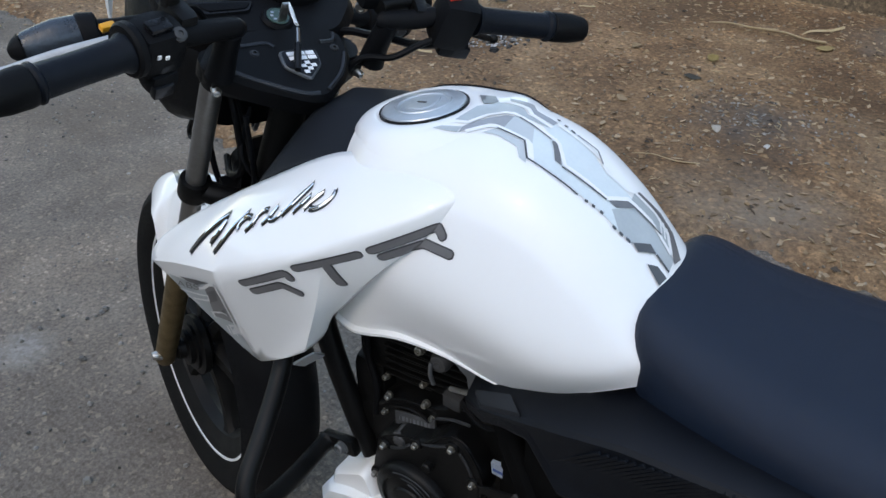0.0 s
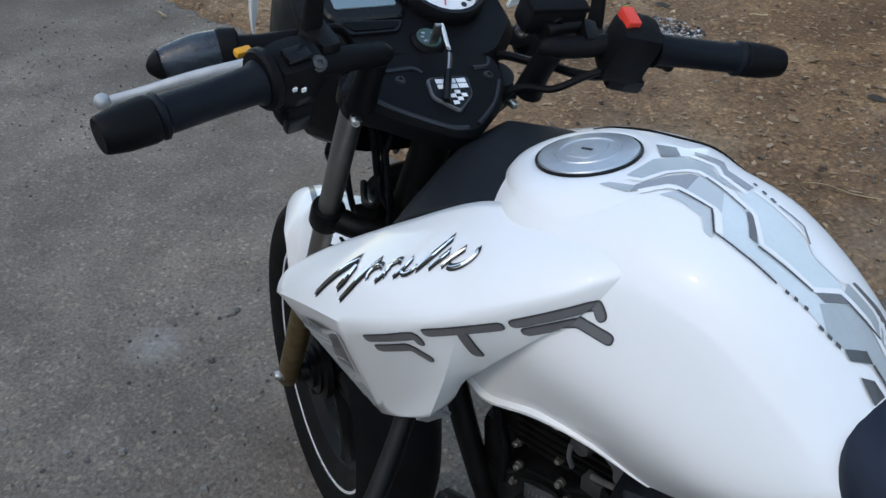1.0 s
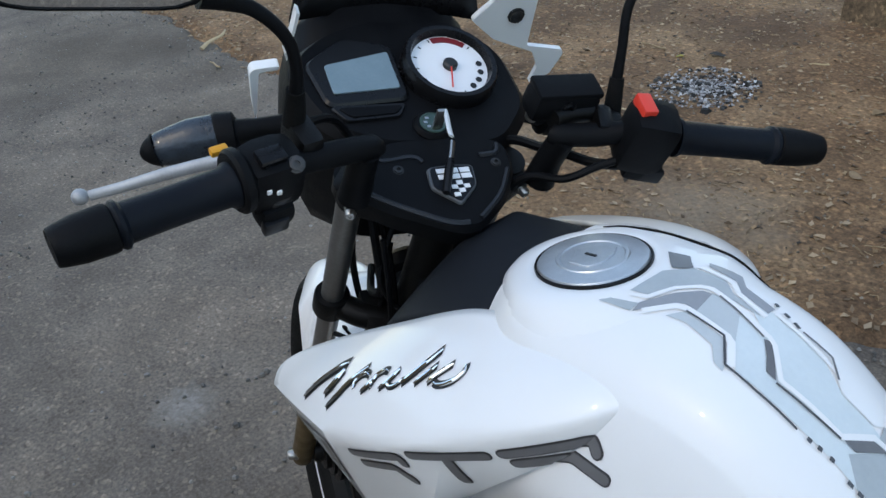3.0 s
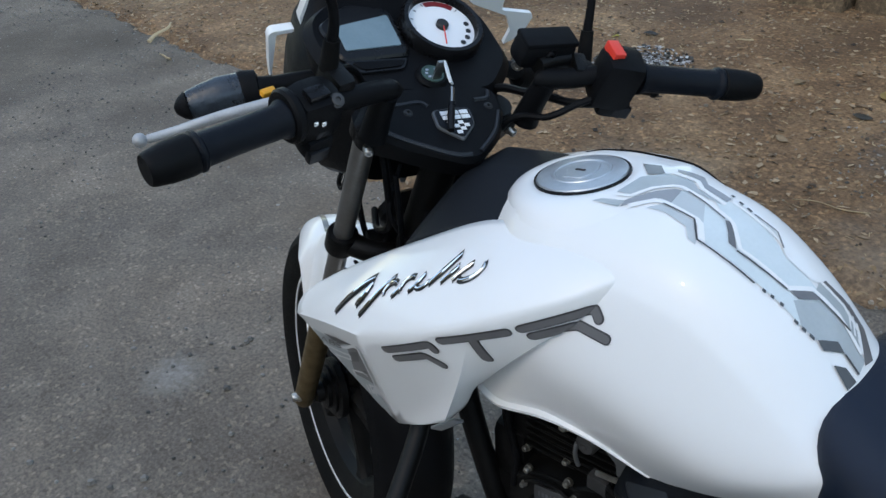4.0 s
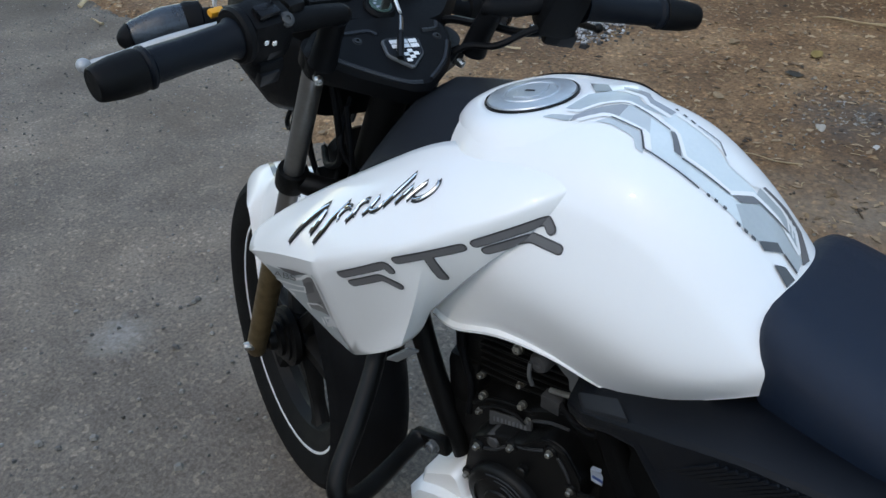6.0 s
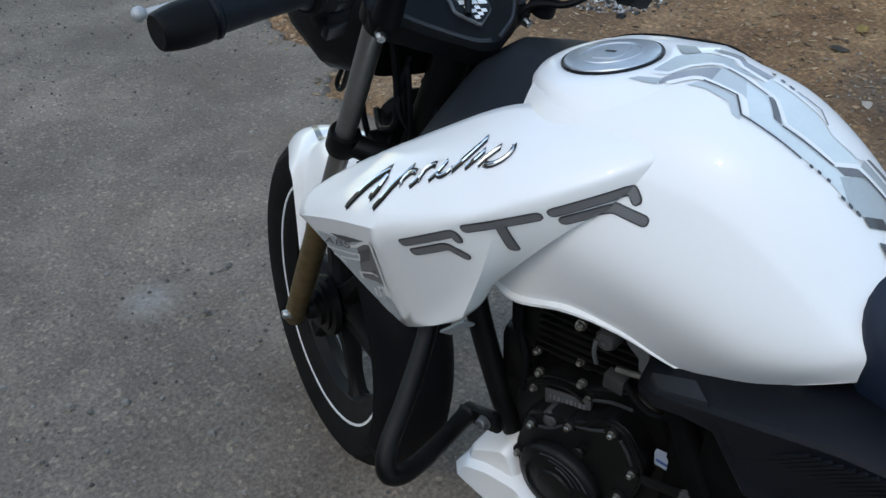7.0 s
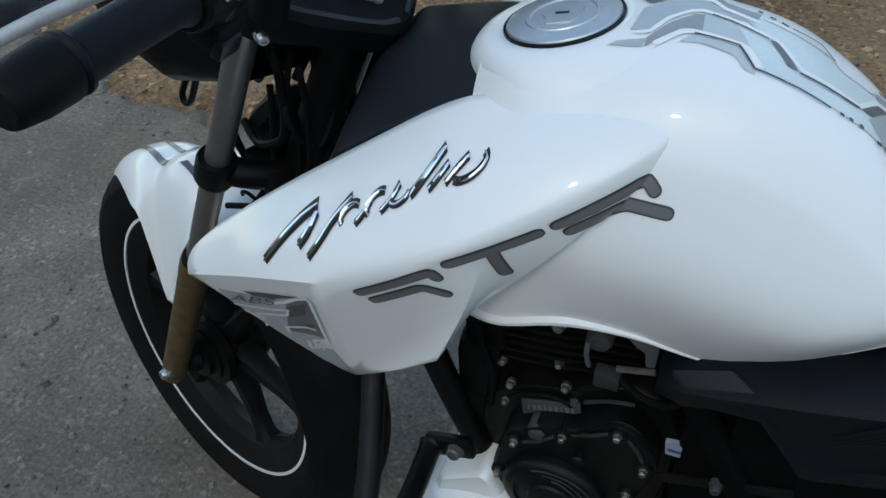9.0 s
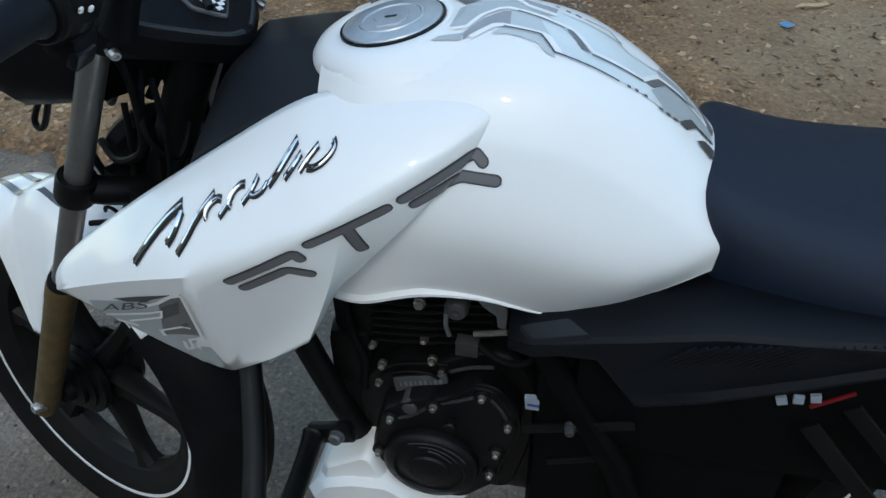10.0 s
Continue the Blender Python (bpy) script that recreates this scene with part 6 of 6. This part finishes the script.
# ---- ground ----
def ground_material(name, dark, mid, light, coarse, fine, bump, stains_and_shade=(), grain=1.0):
    """Ground with patches, grains and specks."""
    m = bpy.data.materials.new(name)
    m.use_nodes = True
    n, ln = m.node_tree.nodes, m.node_tree.links
    b = n["Principled BSDF"]
    b.inputs["Roughness"].default_value = 0.9
    b.inputs["Specular IOR Level"].default_value = 0.3
    geo = n.new("ShaderNodeNewGeometry")
    def tex(scale, detail=6.0, rough=0.6):
        t = n.new("ShaderNodeTexNoise")
        t.inputs["Scale"].default_value, t.inputs["Detail"].default_value, t.inputs["Roughness"].default_value = scale, detail, rough
        ln.new(geo.outputs["Position"], t.inputs["Vector"])
        return t.outputs["Fac"]
    def ramp(fac, stops):
        r = n.new("ShaderNodeValToRGB")
        els = r.color_ramp.elements
        for i, (pos, col) in enumerate(stops):
            e = els[i] if i < 2 else els.new(pos)
            e.position, e.color = pos, (*col, 1)
        ln.new(fac, r.inputs["Fac"])
        return r.outputs["Color"]
    def mix(kind, fac, a, c):
        x = n.new("ShaderNodeMix")
        x.data_type, x.blend_type = "RGBA", kind
        if isinstance(fac, float): x.inputs["Factor"].default_value = fac
        else: ln.new(fac, x.inputs["Factor"])
        ln.new(a, x.inputs[6]); ln.new(c, x.inputs[7])
        return x.outputs[2]
    patches = ramp(tex(coarse), [(0.3, dark), (0.7, light), (0.5, mid)])
    grains = ramp(tex(fine, 3.0, 0.7), [(0.30, (1 - 0.55 * grain,) * 3), (0.72, (1 + 0.7 * grain, 1 + 0.7 * grain, 1 + 0.65 * grain)), (0.5, (1.0, 1.0, 1.0))])
    broad = ramp(tex(coarse * 0.35, 3.0), [(0.32, (0.72, 0.72, 0.74)), (0.68, (1.28, 1.25, 1.22)), (0.5, (1.0, 1.0, 1.0))])
    col = mix("MULTIPLY", 0.9, mix("MULTIPLY", 0.8, patches, broad), grains)
    vor = n.new("ShaderNodeTexVoronoi")
    vor.inputs["Scale"].default_value = fine * 0.9
    ln.new(geo.outputs["Position"], vor.inputs["Vector"])
    sep = n.new("ShaderNodeSeparateColor")
    ln.new(vor.outputs["Color"], sep.inputs["Color"])
    specks = ramp(sep.outputs["Red"], [(0.0, (0.55, 0.55, 0.55)), (0.97, (1.9, 1.85, 1.75)), (0.10, (1.0, 1.0, 1.0)), (0.86, (1.0, 1.0, 1.0))])
    col = mix("MULTIPLY", 0.75 * grain, col, specks)
    for at, reach, rough, strength, tone0, tone1 in stains_and_shade:
        # a worn, burnt or painted-shade patch with a ragged edge
        sub, lng = n.new("ShaderNodeVectorMath"), n.new("ShaderNodeVectorMath")
        sub.operation, lng.operation = "SUBTRACT", "LENGTH"
        sub.inputs[1].default_value = at
        ln.new(geo.outputs["Position"], sub.inputs[0]); ln.new(sub.outputs[0], lng.inputs[0])
        scaled = n.new("ShaderNodeMath"); scaled.operation = "MULTIPLY"; scaled.inputs[1].default_value = 0.25 / reach
        ma = n.new("ShaderNodeMath"); ma.operation = "MULTIPLY_ADD"; ma.inputs[1].default_value = 0.4
        ln.new(lng.outputs["Value"], scaled.inputs[0])
        ln.new(tex(rough), ma.inputs[0]); ln.new(scaled.outputs[0], ma.inputs[2])
        mask = ramp(ma.outputs[0], [(0.225, (strength, strength, strength)), (0.475, (0, 0, 0))])
        tone = ramp(tex(60.0), [(0.3, tone0), (0.7, tone1)])
        col = mix("MIX", mask, col, tone)
    ln.new(col, b.inputs["Base Color"])
    bp = n.new("ShaderNodeBump")
    bp.inputs["Strength"].default_value, bp.inputs["Distance"].default_value = bump, 0.006
    ad = n.new("ShaderNodeMath"); ad.operation = "ADD"
    ln.new(tex(fine * 0.8, 3.0), ad.inputs[0]); ln.new(tex(fine * 0.15, 4.0), ad.inputs[1])
    ln.new(ad.outputs[0], bp.inputs["Height"]); ln.new(bp.outputs["Normal"], b.inputs["Normal"])
    return m


def litter_material(name, a, b_, rough=0.85):
    """Bits that differ in colour piece by piece."""
    m = bpy.data.materials.new(name)
    m.use_nodes = True
    n, ln = m.node_tree.nodes, m.node_tree.links
    g, r = n.new("ShaderNodeNewGeometry"), n.new("ShaderNodeValToRGB")
    r.color_ramp.elements[0].color, r.color_ramp.elements[1].color = (*a, 1), (*b_, 1)
    ln.new(g.outputs["Random Per Island"], r.inputs["Fac"])
    ln.new(r.outputs["Color"], n["Principled BSDF"].inputs["Base Color"])
    n["Principled BSDF"].inputs["Roughness"].default_value = rough
    return m


SOIL = ground_material("dry_brown_soil", (0.097, 0.056, 0.030), (0.178, 0.106, 0.056), (0.270, 0.174, 0.097), 2.3, 70.0, 1.0, [
    ((0.30, -1.48, 0), 0.34, 4.0, 0.60, (0.17, 0.135, 0.098), (0.30, 0.245, 0.18)), ((1.15, -1.50, 0), 0.30, 4.0, 0.45, (0.18, 0.13, 0.085), (0.32, 0.245, 0.165)), ((-0.62, -1.55, 0), 0.30, 4.0, 0.60, (0.15, 0.125, 0.098), (0.26, 0.225, 0.18)),
    ((-0.42, -2.12, 0), 0.26, 7.0, 0.75, (0.045, 0.042, 0.038), (0.115, 0.105, 0.095)), ((0.86, -2.36, 0), 0.17, 12.0, 0.8, (0.02, 0.02, 0.02), (0.09, 0.085, 0.08)), ((-0.75, -3.25, 0), 0.28, 6.0, 0.6, (0.13, 0.12, 0.10), (0.20, 0.18, 0.155)),
    # dark patches by the south wall: browner soil, with wall-side shade painted in
    ((-1.5, -2.1, 0), 0.75, 2.5, 0.75, (0.20, 0.15, 0.10), (0.38, 0.30, 0.205)), ((1.05, -3.15, 0), 0.42, 2.5, 0.75, (0.055, 0.030, 0.016), (0.095, 0.055, 0.031)), ((1.75, -3.1, 0), 0.55, 2.5, 0.75, (0.055, 0.032, 0.018), (0.10, 0.060, 0.034)), ((0.25, -3.2, 0), 0.35, 3.0, 0.55, (0.07, 0.045, 0.026), (0.125, 0.08, 0.048))])
ASPHALT = ground_material("asphalt", (0.118, 0.098, 0.079), (0.150, 0.125, 0.101), (0.186, 0.157, 0.128), 4.6, 110.0, 0.6, [
    ((0.655, 0.085, 0), 0.085, 38.0, 0.85, (0.18, 0.165, 0.145), (0.34, 0.32, 0.29)), ((3.6, -0.75, 0), 0.85, 1.6, 0.75, (0.060, 0.047, 0.034), (0.110, 0.088, 0.066)), ((2.3, -0.75, 0), 0.30, 3.0, 0.55, (0.075, 0.060, 0.046), (0.13, 0.105, 0.082)),
    ((0.85, -0.74, 0), 0.26, 4.0, 0.60, (0.105, 0.078, 0.055), (0.19, 0.145, 0.105)), ((1.65, -0.78, 0), 0.34, 3.0, 0.65, (0.065, 0.050, 0.037), (0.115, 0.090, 0.067)), ((1.15, -0.55, 0), 0.20, 4.0, 0.40, (0.085, 0.067, 0.050), (0.145, 0.115, 0.088)), ((1.9, 0.1, 0), 0.16, 7.0, 0.45, (0.080, 0.068, 0.055), (0.12, 0.10, 0.082)), ((3.3, -1.10, 0), 0.34, 3.0, 0.75, (0.052, 0.041, 0.031), (0.098, 0.078, 0.059)), ((2.75, -1.05, 0), 0.26, 4.0, 0.65, (0.060, 0.047, 0.035), (0.11, 0.088, 0.066)), ((1.25, 0.35, 0), 0.12, 9.0, 0.40, (0.085, 0.072, 0.058), (0.125, 0.105, 0.085))], 0.72)


def road_edge(x):
    base = -1.10 - 0.12 * max(0, min(1, (x - 0.9) / 1.2)) - 0.06 * max(0, x - 2.2) - 0.22 * max(0, min(1, (-x - 0.1) / 0.6))
    base += 0.19 * max(0, min(1, (1.45 - x) / 0.3)) * max(0, min(1, (x + 0.1) / 0.4))
    return base + 0.10 * noise.noise(Vector((x * 1.1, 3, 0))) + 0.08 * noise.noise(Vector((x * 4, 7, 0))) + 0.06 * noise.noise(Vector((x * 14, 9, 0)))


bm = bmesh.new()
bmesh.ops.create_grid(bm, x_segments=220, y_segments=220, size=6.0)
for v in bm.verts:
    deep = 0.004 if v.co.y < road_edge(v.co.x) - 0.06 else -0.025
    v.co.z = deep + 0.010 * noise.noise(v.co * 1.3) + 0.006 * noise.noise(v.co * 6) + 0.004 * noise.noise(v.co * 17)
me = bpy.data.meshes.new("ground")
far = [bm.verts.new((x, y, -0.045)) for x, y in ((-400, -400), (400, -400), (400, 400), (-400, 400))]
bm.faces.new(far)
bm.to_mesh(me); bm.free()
me.materials.append(SOIL); me.shade_smooth()
ground = tagged(new("ground", me), "dry brown soil with leaf litter", "ground", kind="structure")

bm = bmesh.new()
nx, rows = 420, []
for i in range(nx + 1):
    x = -6 + 14 * i / nx if 0 < i < nx else (-60 if i == 0 else 60)
    e = road_edge(max(-6, min(8, x)))
    cols = [e - 0.02, e, e + 0.02, e + 0.06, e + 0.15, e + 0.3, e + 0.5, e + 0.75, e + 1.0, e + 1.4, e + 2.0, 3.0, 5.0]
    rows.append([bm.verts.new((x, y, (-0.02 if j == 0 else 0.003 * noise.noise(Vector((x * 2, y * 2, 0))) - (0.005 if j == 1 else 0)))) for j, y in enumerate(cols)])
for a, b in zip(rows, rows[1:]):
    for j in range(12):
        bm.faces.new((a[j], b[j], b[j + 1], a[j + 1]))
bmesh.ops.recalc_face_normals(bm, faces=bm.faces)
if sum(f.normal.z for f in bm.faces) < 0:
    bmesh.ops.reverse_faces(bm, faces=bm.faces)
me = bpy.data.meshes.new("road")
bm.to_mesh(me); bm.free()
me.materials.append(ASPHALT); me.shade_smooth()
tagged(new("road", me), "worn grey asphalt road with a ragged edge", "road", kind="structure")

# low plastered walls either side; north one unseen, added to cut sky light
PLASTER = ground_material("weathered_plaster", (0.085, 0.058, 0.036), (0.125, 0.088, 0.055), (0.185, 0.138, 0.090), 1.8, 60.0, 0.4)
for name, blocks in (("unseen_wall_north", [(0, 3.7, 1.15, 24.0, 0)]), ("wall_south", [(0.635, -3.62, 1.15, 0.43, -4), (-4.60, -3.68, 1.15, 10.0, 0)])):
    bm = bmesh.new()
    for x, y, z, l, turn_ in blocks:
        block(bm, (x, y, z), (l, 0.24, 2.4), IDENT, 0.015, pose(0, 0, 0, 0, 0, turn_))
    me = bpy.data.meshes.new(name)
    bm.to_mesh(me); bm.free()
    me.materials.append(PLASTER)
    tagged(new(name, me), "weathered tan plaster wall, the north one added unseen to cut sky light", "wall", kind="structure")

rng = random.Random(7)


def soil_spot(x0=-2.4, x1=5.0, y0=-4.6, spill=0.10):
    while True:
        x, y = rng.uniform(x0, x1), rng.uniform(y0, -0.7)
        if y < road_edge(x) + spill * rng.random() ** 3:
            return x, y


def stuff(name, verts, faces, mat, label, category):
    me = bpy.data.meshes.new(name)
    me.from_pydata(verts, [], faces)
    me.materials.append(mat)
    return tagged(new(name, me), label, category, kind="stuff")


def bits(count, spot, kind, z=0.004, size=1.0):
    """Straws, pebbles or flakes scattered over the soil."""
    verts, faces = [], []
    for _ in range(count):
        x, y = spot()
        a = rng.uniform(0, math.pi * 2)
        c, sn = math.cos(a), math.sin(a)
        base = len(verts)
        h = z + 0.010 * noise.noise(Vector((x, y, 0)) * 1.3)
        if kind == "straw":
            l, w = rng.uniform(0.006, 0.03) * rng.choice((1, 1, 1.6)), rng.uniform(0.0006, 0.0016)
            bend = rng.uniform(-0.3, 0.3) * l
            for u, q in ((-0.5, 0), (0, bend), (0.5, 0)):
                px, py = x + c * u * l - sn * q, y + sn * u * l + c * q
                zz = h + rng.uniform(0, 0.006)
                verts += [(px - sn * w, py + c * w, zz), (px + sn * w, py - c * w, zz), (px, py, zz + w * 1.4)]
            for k in (0, 3):
                for i in range(3):
                    j = (i + 1) % 3
                    faces.append((base + k + i, base + k + j, base + k + 3 + j, base + k + 3 + i))
        elif kind == "pebble":
            r = size * rng.uniform(0.0015, 0.007) * (1.8 if rng.random() < 0.04 else 1)
            f = rng.uniform(0.4, 0.8)
            for k in range(5):
                t = 2 * math.pi * k / 5 + a
                q = r * rng.uniform(0.75, 1.1)
                verts.append((x + q * math.cos(t), y + q * math.sin(t), h - 0.001))
                verts.append((x + 0.6 * q * math.cos(t + 0.3), y + 0.6 * q * math.sin(t + 0.3), h + r * f))
            for k in range(5):
                j = (k + 1) % 5
                faces.append((base + 2 * k, base + 2 * j, base + 2 * j + 1, base + 2 * k + 1))
            faces.append(tuple(base + 2 * k + 1 for k in range(5)))
        else:
            l, w = size * rng.uniform(0.006, 0.022), size * rng.uniform(0.004, 0.012)
            t1, t2 = rng.uniform(-0.006, 0.008), rng.uniform(-0.006, 0.008)
            for u, v_, zz in ((-1, 0, 0), (-0.2, 1, t1), (1, 0.1, 0.002), (0, -1, t2)):
                verts.append((x + c * u * l / 2 - sn * v_ * w / 2, y + sn * u * l / 2 + c * v_ * w / 2, h + 0.003 + max(0, zz)))
            for u, v_, zz in ((-1, 0, 0), (-0.2, 1, t1), (1, 0.1, 0.002), (0, -1, t2)):
                verts.append((x + c * u * l / 2 - sn * v_ * w / 2, y + sn * u * l / 2 + c * v_ * w / 2, h + 0.0015 + max(0, zz)))
            faces += [(base, base + 1, base + 2, base + 3), (base + 7, base + 6, base + 5, base + 4)] + [(base + i, base + (i + 1) % 4, base + 4 + (i + 1) % 4, base + 4 + i) for i in range(4)]
    return verts, faces


STRAW = litter_material("dry_straw", (0.16, 0.11, 0.06), (0.44, 0.34, 0.20))
LEAF = litter_material("dead_leaf", (0.06, 0.036, 0.02), (0.30, 0.20, 0.105))
STONE = litter_material("grit", (0.06, 0.045, 0.032), (0.30, 0.25, 0.19))
TAR_GRIT = litter_material("road_grit", (0.05, 0.047, 0.043), (0.26, 0.245, 0.22))
stuff("straw_litter", *bits(5000, soil_spot, "straw"), STRAW, "scattered dry straw and grass on the soil", "straw")
stuff("leaf_litter", *bits(4200, soil_spot, "leaf", 0.003, 1.5), LEAF, "scattered dead leaf scraps on the soil", "leaves")
CHIP = litter_material("wood_chip", (0.15, 0.098, 0.056), (0.42, 0.31, 0.195))
DARK_BIT = litter_material("dark_scrap", (0.018, 0.014, 0.010), (0.07, 0.05, 0.034))
stuff("wood_chips", *bits(4200, soil_spot, "leaf", 0.004, 1.9), CHIP, "tan wood chips and dry leaf pieces on the soil", "wood chips")
stuff("dark_scraps", *bits(500, soil_spot, "leaf", 0.004, 1.7), DARK_BIT, "dark scraps of bark on the soil", "bark")
stuff("soil_grit", *bits(7000, soil_spot, "pebble"), STONE, "scattered brown grit and small stones", "gravel")


def road_spot():
    while True:
        x, y = rng.uniform(-1.2, 4.5), rng.uniform(-1.4, 1.2)
        if y > road_edge(x) and rng.random() < 0.25 + 0.75 * math.exp(-(y - road_edge(x)) * 3):
            return x, y


stuff("road_grit", *bits(4200, road_spot, "pebble", 0.0005), TAR_GRIT, "loose grit on the asphalt", "gravel")


def heap_spot(cx, cy, rx, ry):
    def spot():
        a, r = rng.uniform(0, 2 * math.pi), rng.random() ** 1.15
        return cx + rx * r * math.cos(a), cy + ry * r * math.sin(a)
    return spot


CHAR = litter_material("char", (0.006, 0.006, 0.006), (0.06, 0.058, 0.055))
ASH = litter_material("ash_flakes", (0.10, 0.10, 0.105), (0.50, 0.50, 0.50))
v1, f1 = bits(420, heap_spot(0.85, -2.36, 0.23, 0.25), "pebble", 0.004, 2.2)
v2, f2 = bits(620, heap_spot(0.85, -2.36, 0.21, 0.24), "leaf", 0.010, 1.2)
stuff("charcoal", v1, f1, CHAR, "heap of black charcoal lumps", "charcoal")
stuff("ash_heap", v2, f2, ASH, "pale ash flakes on the charcoal heap", "ash")
stuff("char_scraps", *bits(260, heap_spot(-0.42, -2.12, 0.42, 0.36), "leaf", 0.004), litter_material("burnt_scraps", (0.015, 0.014, 0.013), (0.30, 0.28, 0.25)), "blackened scraps of an old fire", "ash")

WOOD = material("dry_twig", (0.36, 0.26, 0.14), 0.8, spots=(0.46, 0.36, 0.22), scale=30, amount=0.6, bump=0.3, bump_scale=200)
for x, y, l, a, r in ((3.13, -1.29, 0.26, -60, 0.012), (1.24, -2.30, 0.16, -70, 0.009), (-0.09, -3.02, 0.30, 21, 0.010), (-0.32, -3.02, 0.26, 5, 0.011), (-0.40, -3.16, 0.28, 60, 0.008), (1.30, -2.62, 0.12, 20, 0.008), (0.62, -2.86, 0.10, 60, 0.005), (-1.42, -2.32, 0.16, 35, 0.010), (-0.27, -1.66, 0.22, 20, 0.005), (2.76, -1.10, 0.07, 10, 0.012), (0.95, -1.95, 0.10, 40, 0.006), (3.6, -1.9, 0.2, 80, 0.008)):
    bm = bmesh.new()
    c, sn = math.cos(radians(a)), math.sin(radians(a))
    tube(bm, [(x + c * l * u - sn * l * q, y + sn * l * u + c * l * q, 0.010 + r * 0.5 + 0.006 * k) for k, (u, q) in enumerate(((-0.5, 0), (-0.15, 0.05), (0.2, -0.03), (0.5, 0.06)))], [r, r * 0.8, r * 0.7, r * 0.3], 7, steps=4, flat=0.5)
    ob = part("twig", bm, WOOD, None)
    tagged(ob, "dry pale twig lying on the ground", "twig", "twigs on the ground")
bm = bmesh.new()
block(bm, (-1.32, -2.15, 0.016), (0.034, 0.048, 0.006), IDENT, 0.002, pose(0, 0, 0, 8, 5, 30))
tagged(part("wrapper", bm, material("blue_wrapper", (0.10, 0.26, 0.46), 0.4, spots=(0.16, 0.34, 0.55), scale=60), None), "crumpled blue wrapper on the soil", "wrapper")

# single curled leaves
for k, (x, y, l, a, tone) in enumerate(((1.14, -2.60, 0.035, 20, (0.42, 0.36, 0.05)), (-0.10, -2.60, 0.07, 100, (0.27, 0.19, 0.06)), (-0.46, -2.97, 0.08, 40, (0.36, 0.26, 0.11)), (-0.10, -2.36, 0.07, 10, (0.05, 0.045, 0.035)), (1.02, -2.72, 0.07, 30, (0.035, 0.028, 0.02)), (0.22, -2.55, 0.06, 70, (0.28, 0.19, 0.10)), (-0.33, -1.98, 0.05, 120, (0.42, 0.38, 0.32)), (-0.52, -1.94, 0.03, 60, (0.50, 0.48, 0.45)), (0.05, -2.02, 0.055, 150, (0.30, 0.21, 0.12)), (-0.85, -2.30, 0.05, 15, (0.34, 0.24, 0.13)))):
    bm = bmesh.new()
    fr = pose(x, y, 0.010, 0, 0, a)
    rows_ = []
    for i in range(7):
        t = i / 6
        w = 0.34 * l * math.sin(math.pi * min(0.96, t * 0.93 + 0.04)) ** 0.8
        rows_.append([fr @ Vector((l * (t - 0.5), w * u, 0.25 * w * abs(u) + 0.10 * l * (t - 0.5) ** 2 + 0.004 * math.sin(5 * t + k))) for u in (-1, -0.5, 0, 0.5, 1)])
    rings(bm, rows_, close=False, cap=False)
    lf = part("fallen_leaf", bm, material("fallen_leaf", tone, 0.75, spots=tuple(c * 0.6 for c in tone), scale=60, amount=0.6, bump=0.3, bump_scale=250), None, mods=True)
    thicken(lf, 0.0012)
    tagged(lf, "dry curled fallen leaf lying on the soil", "leaf", "fallen leaves")
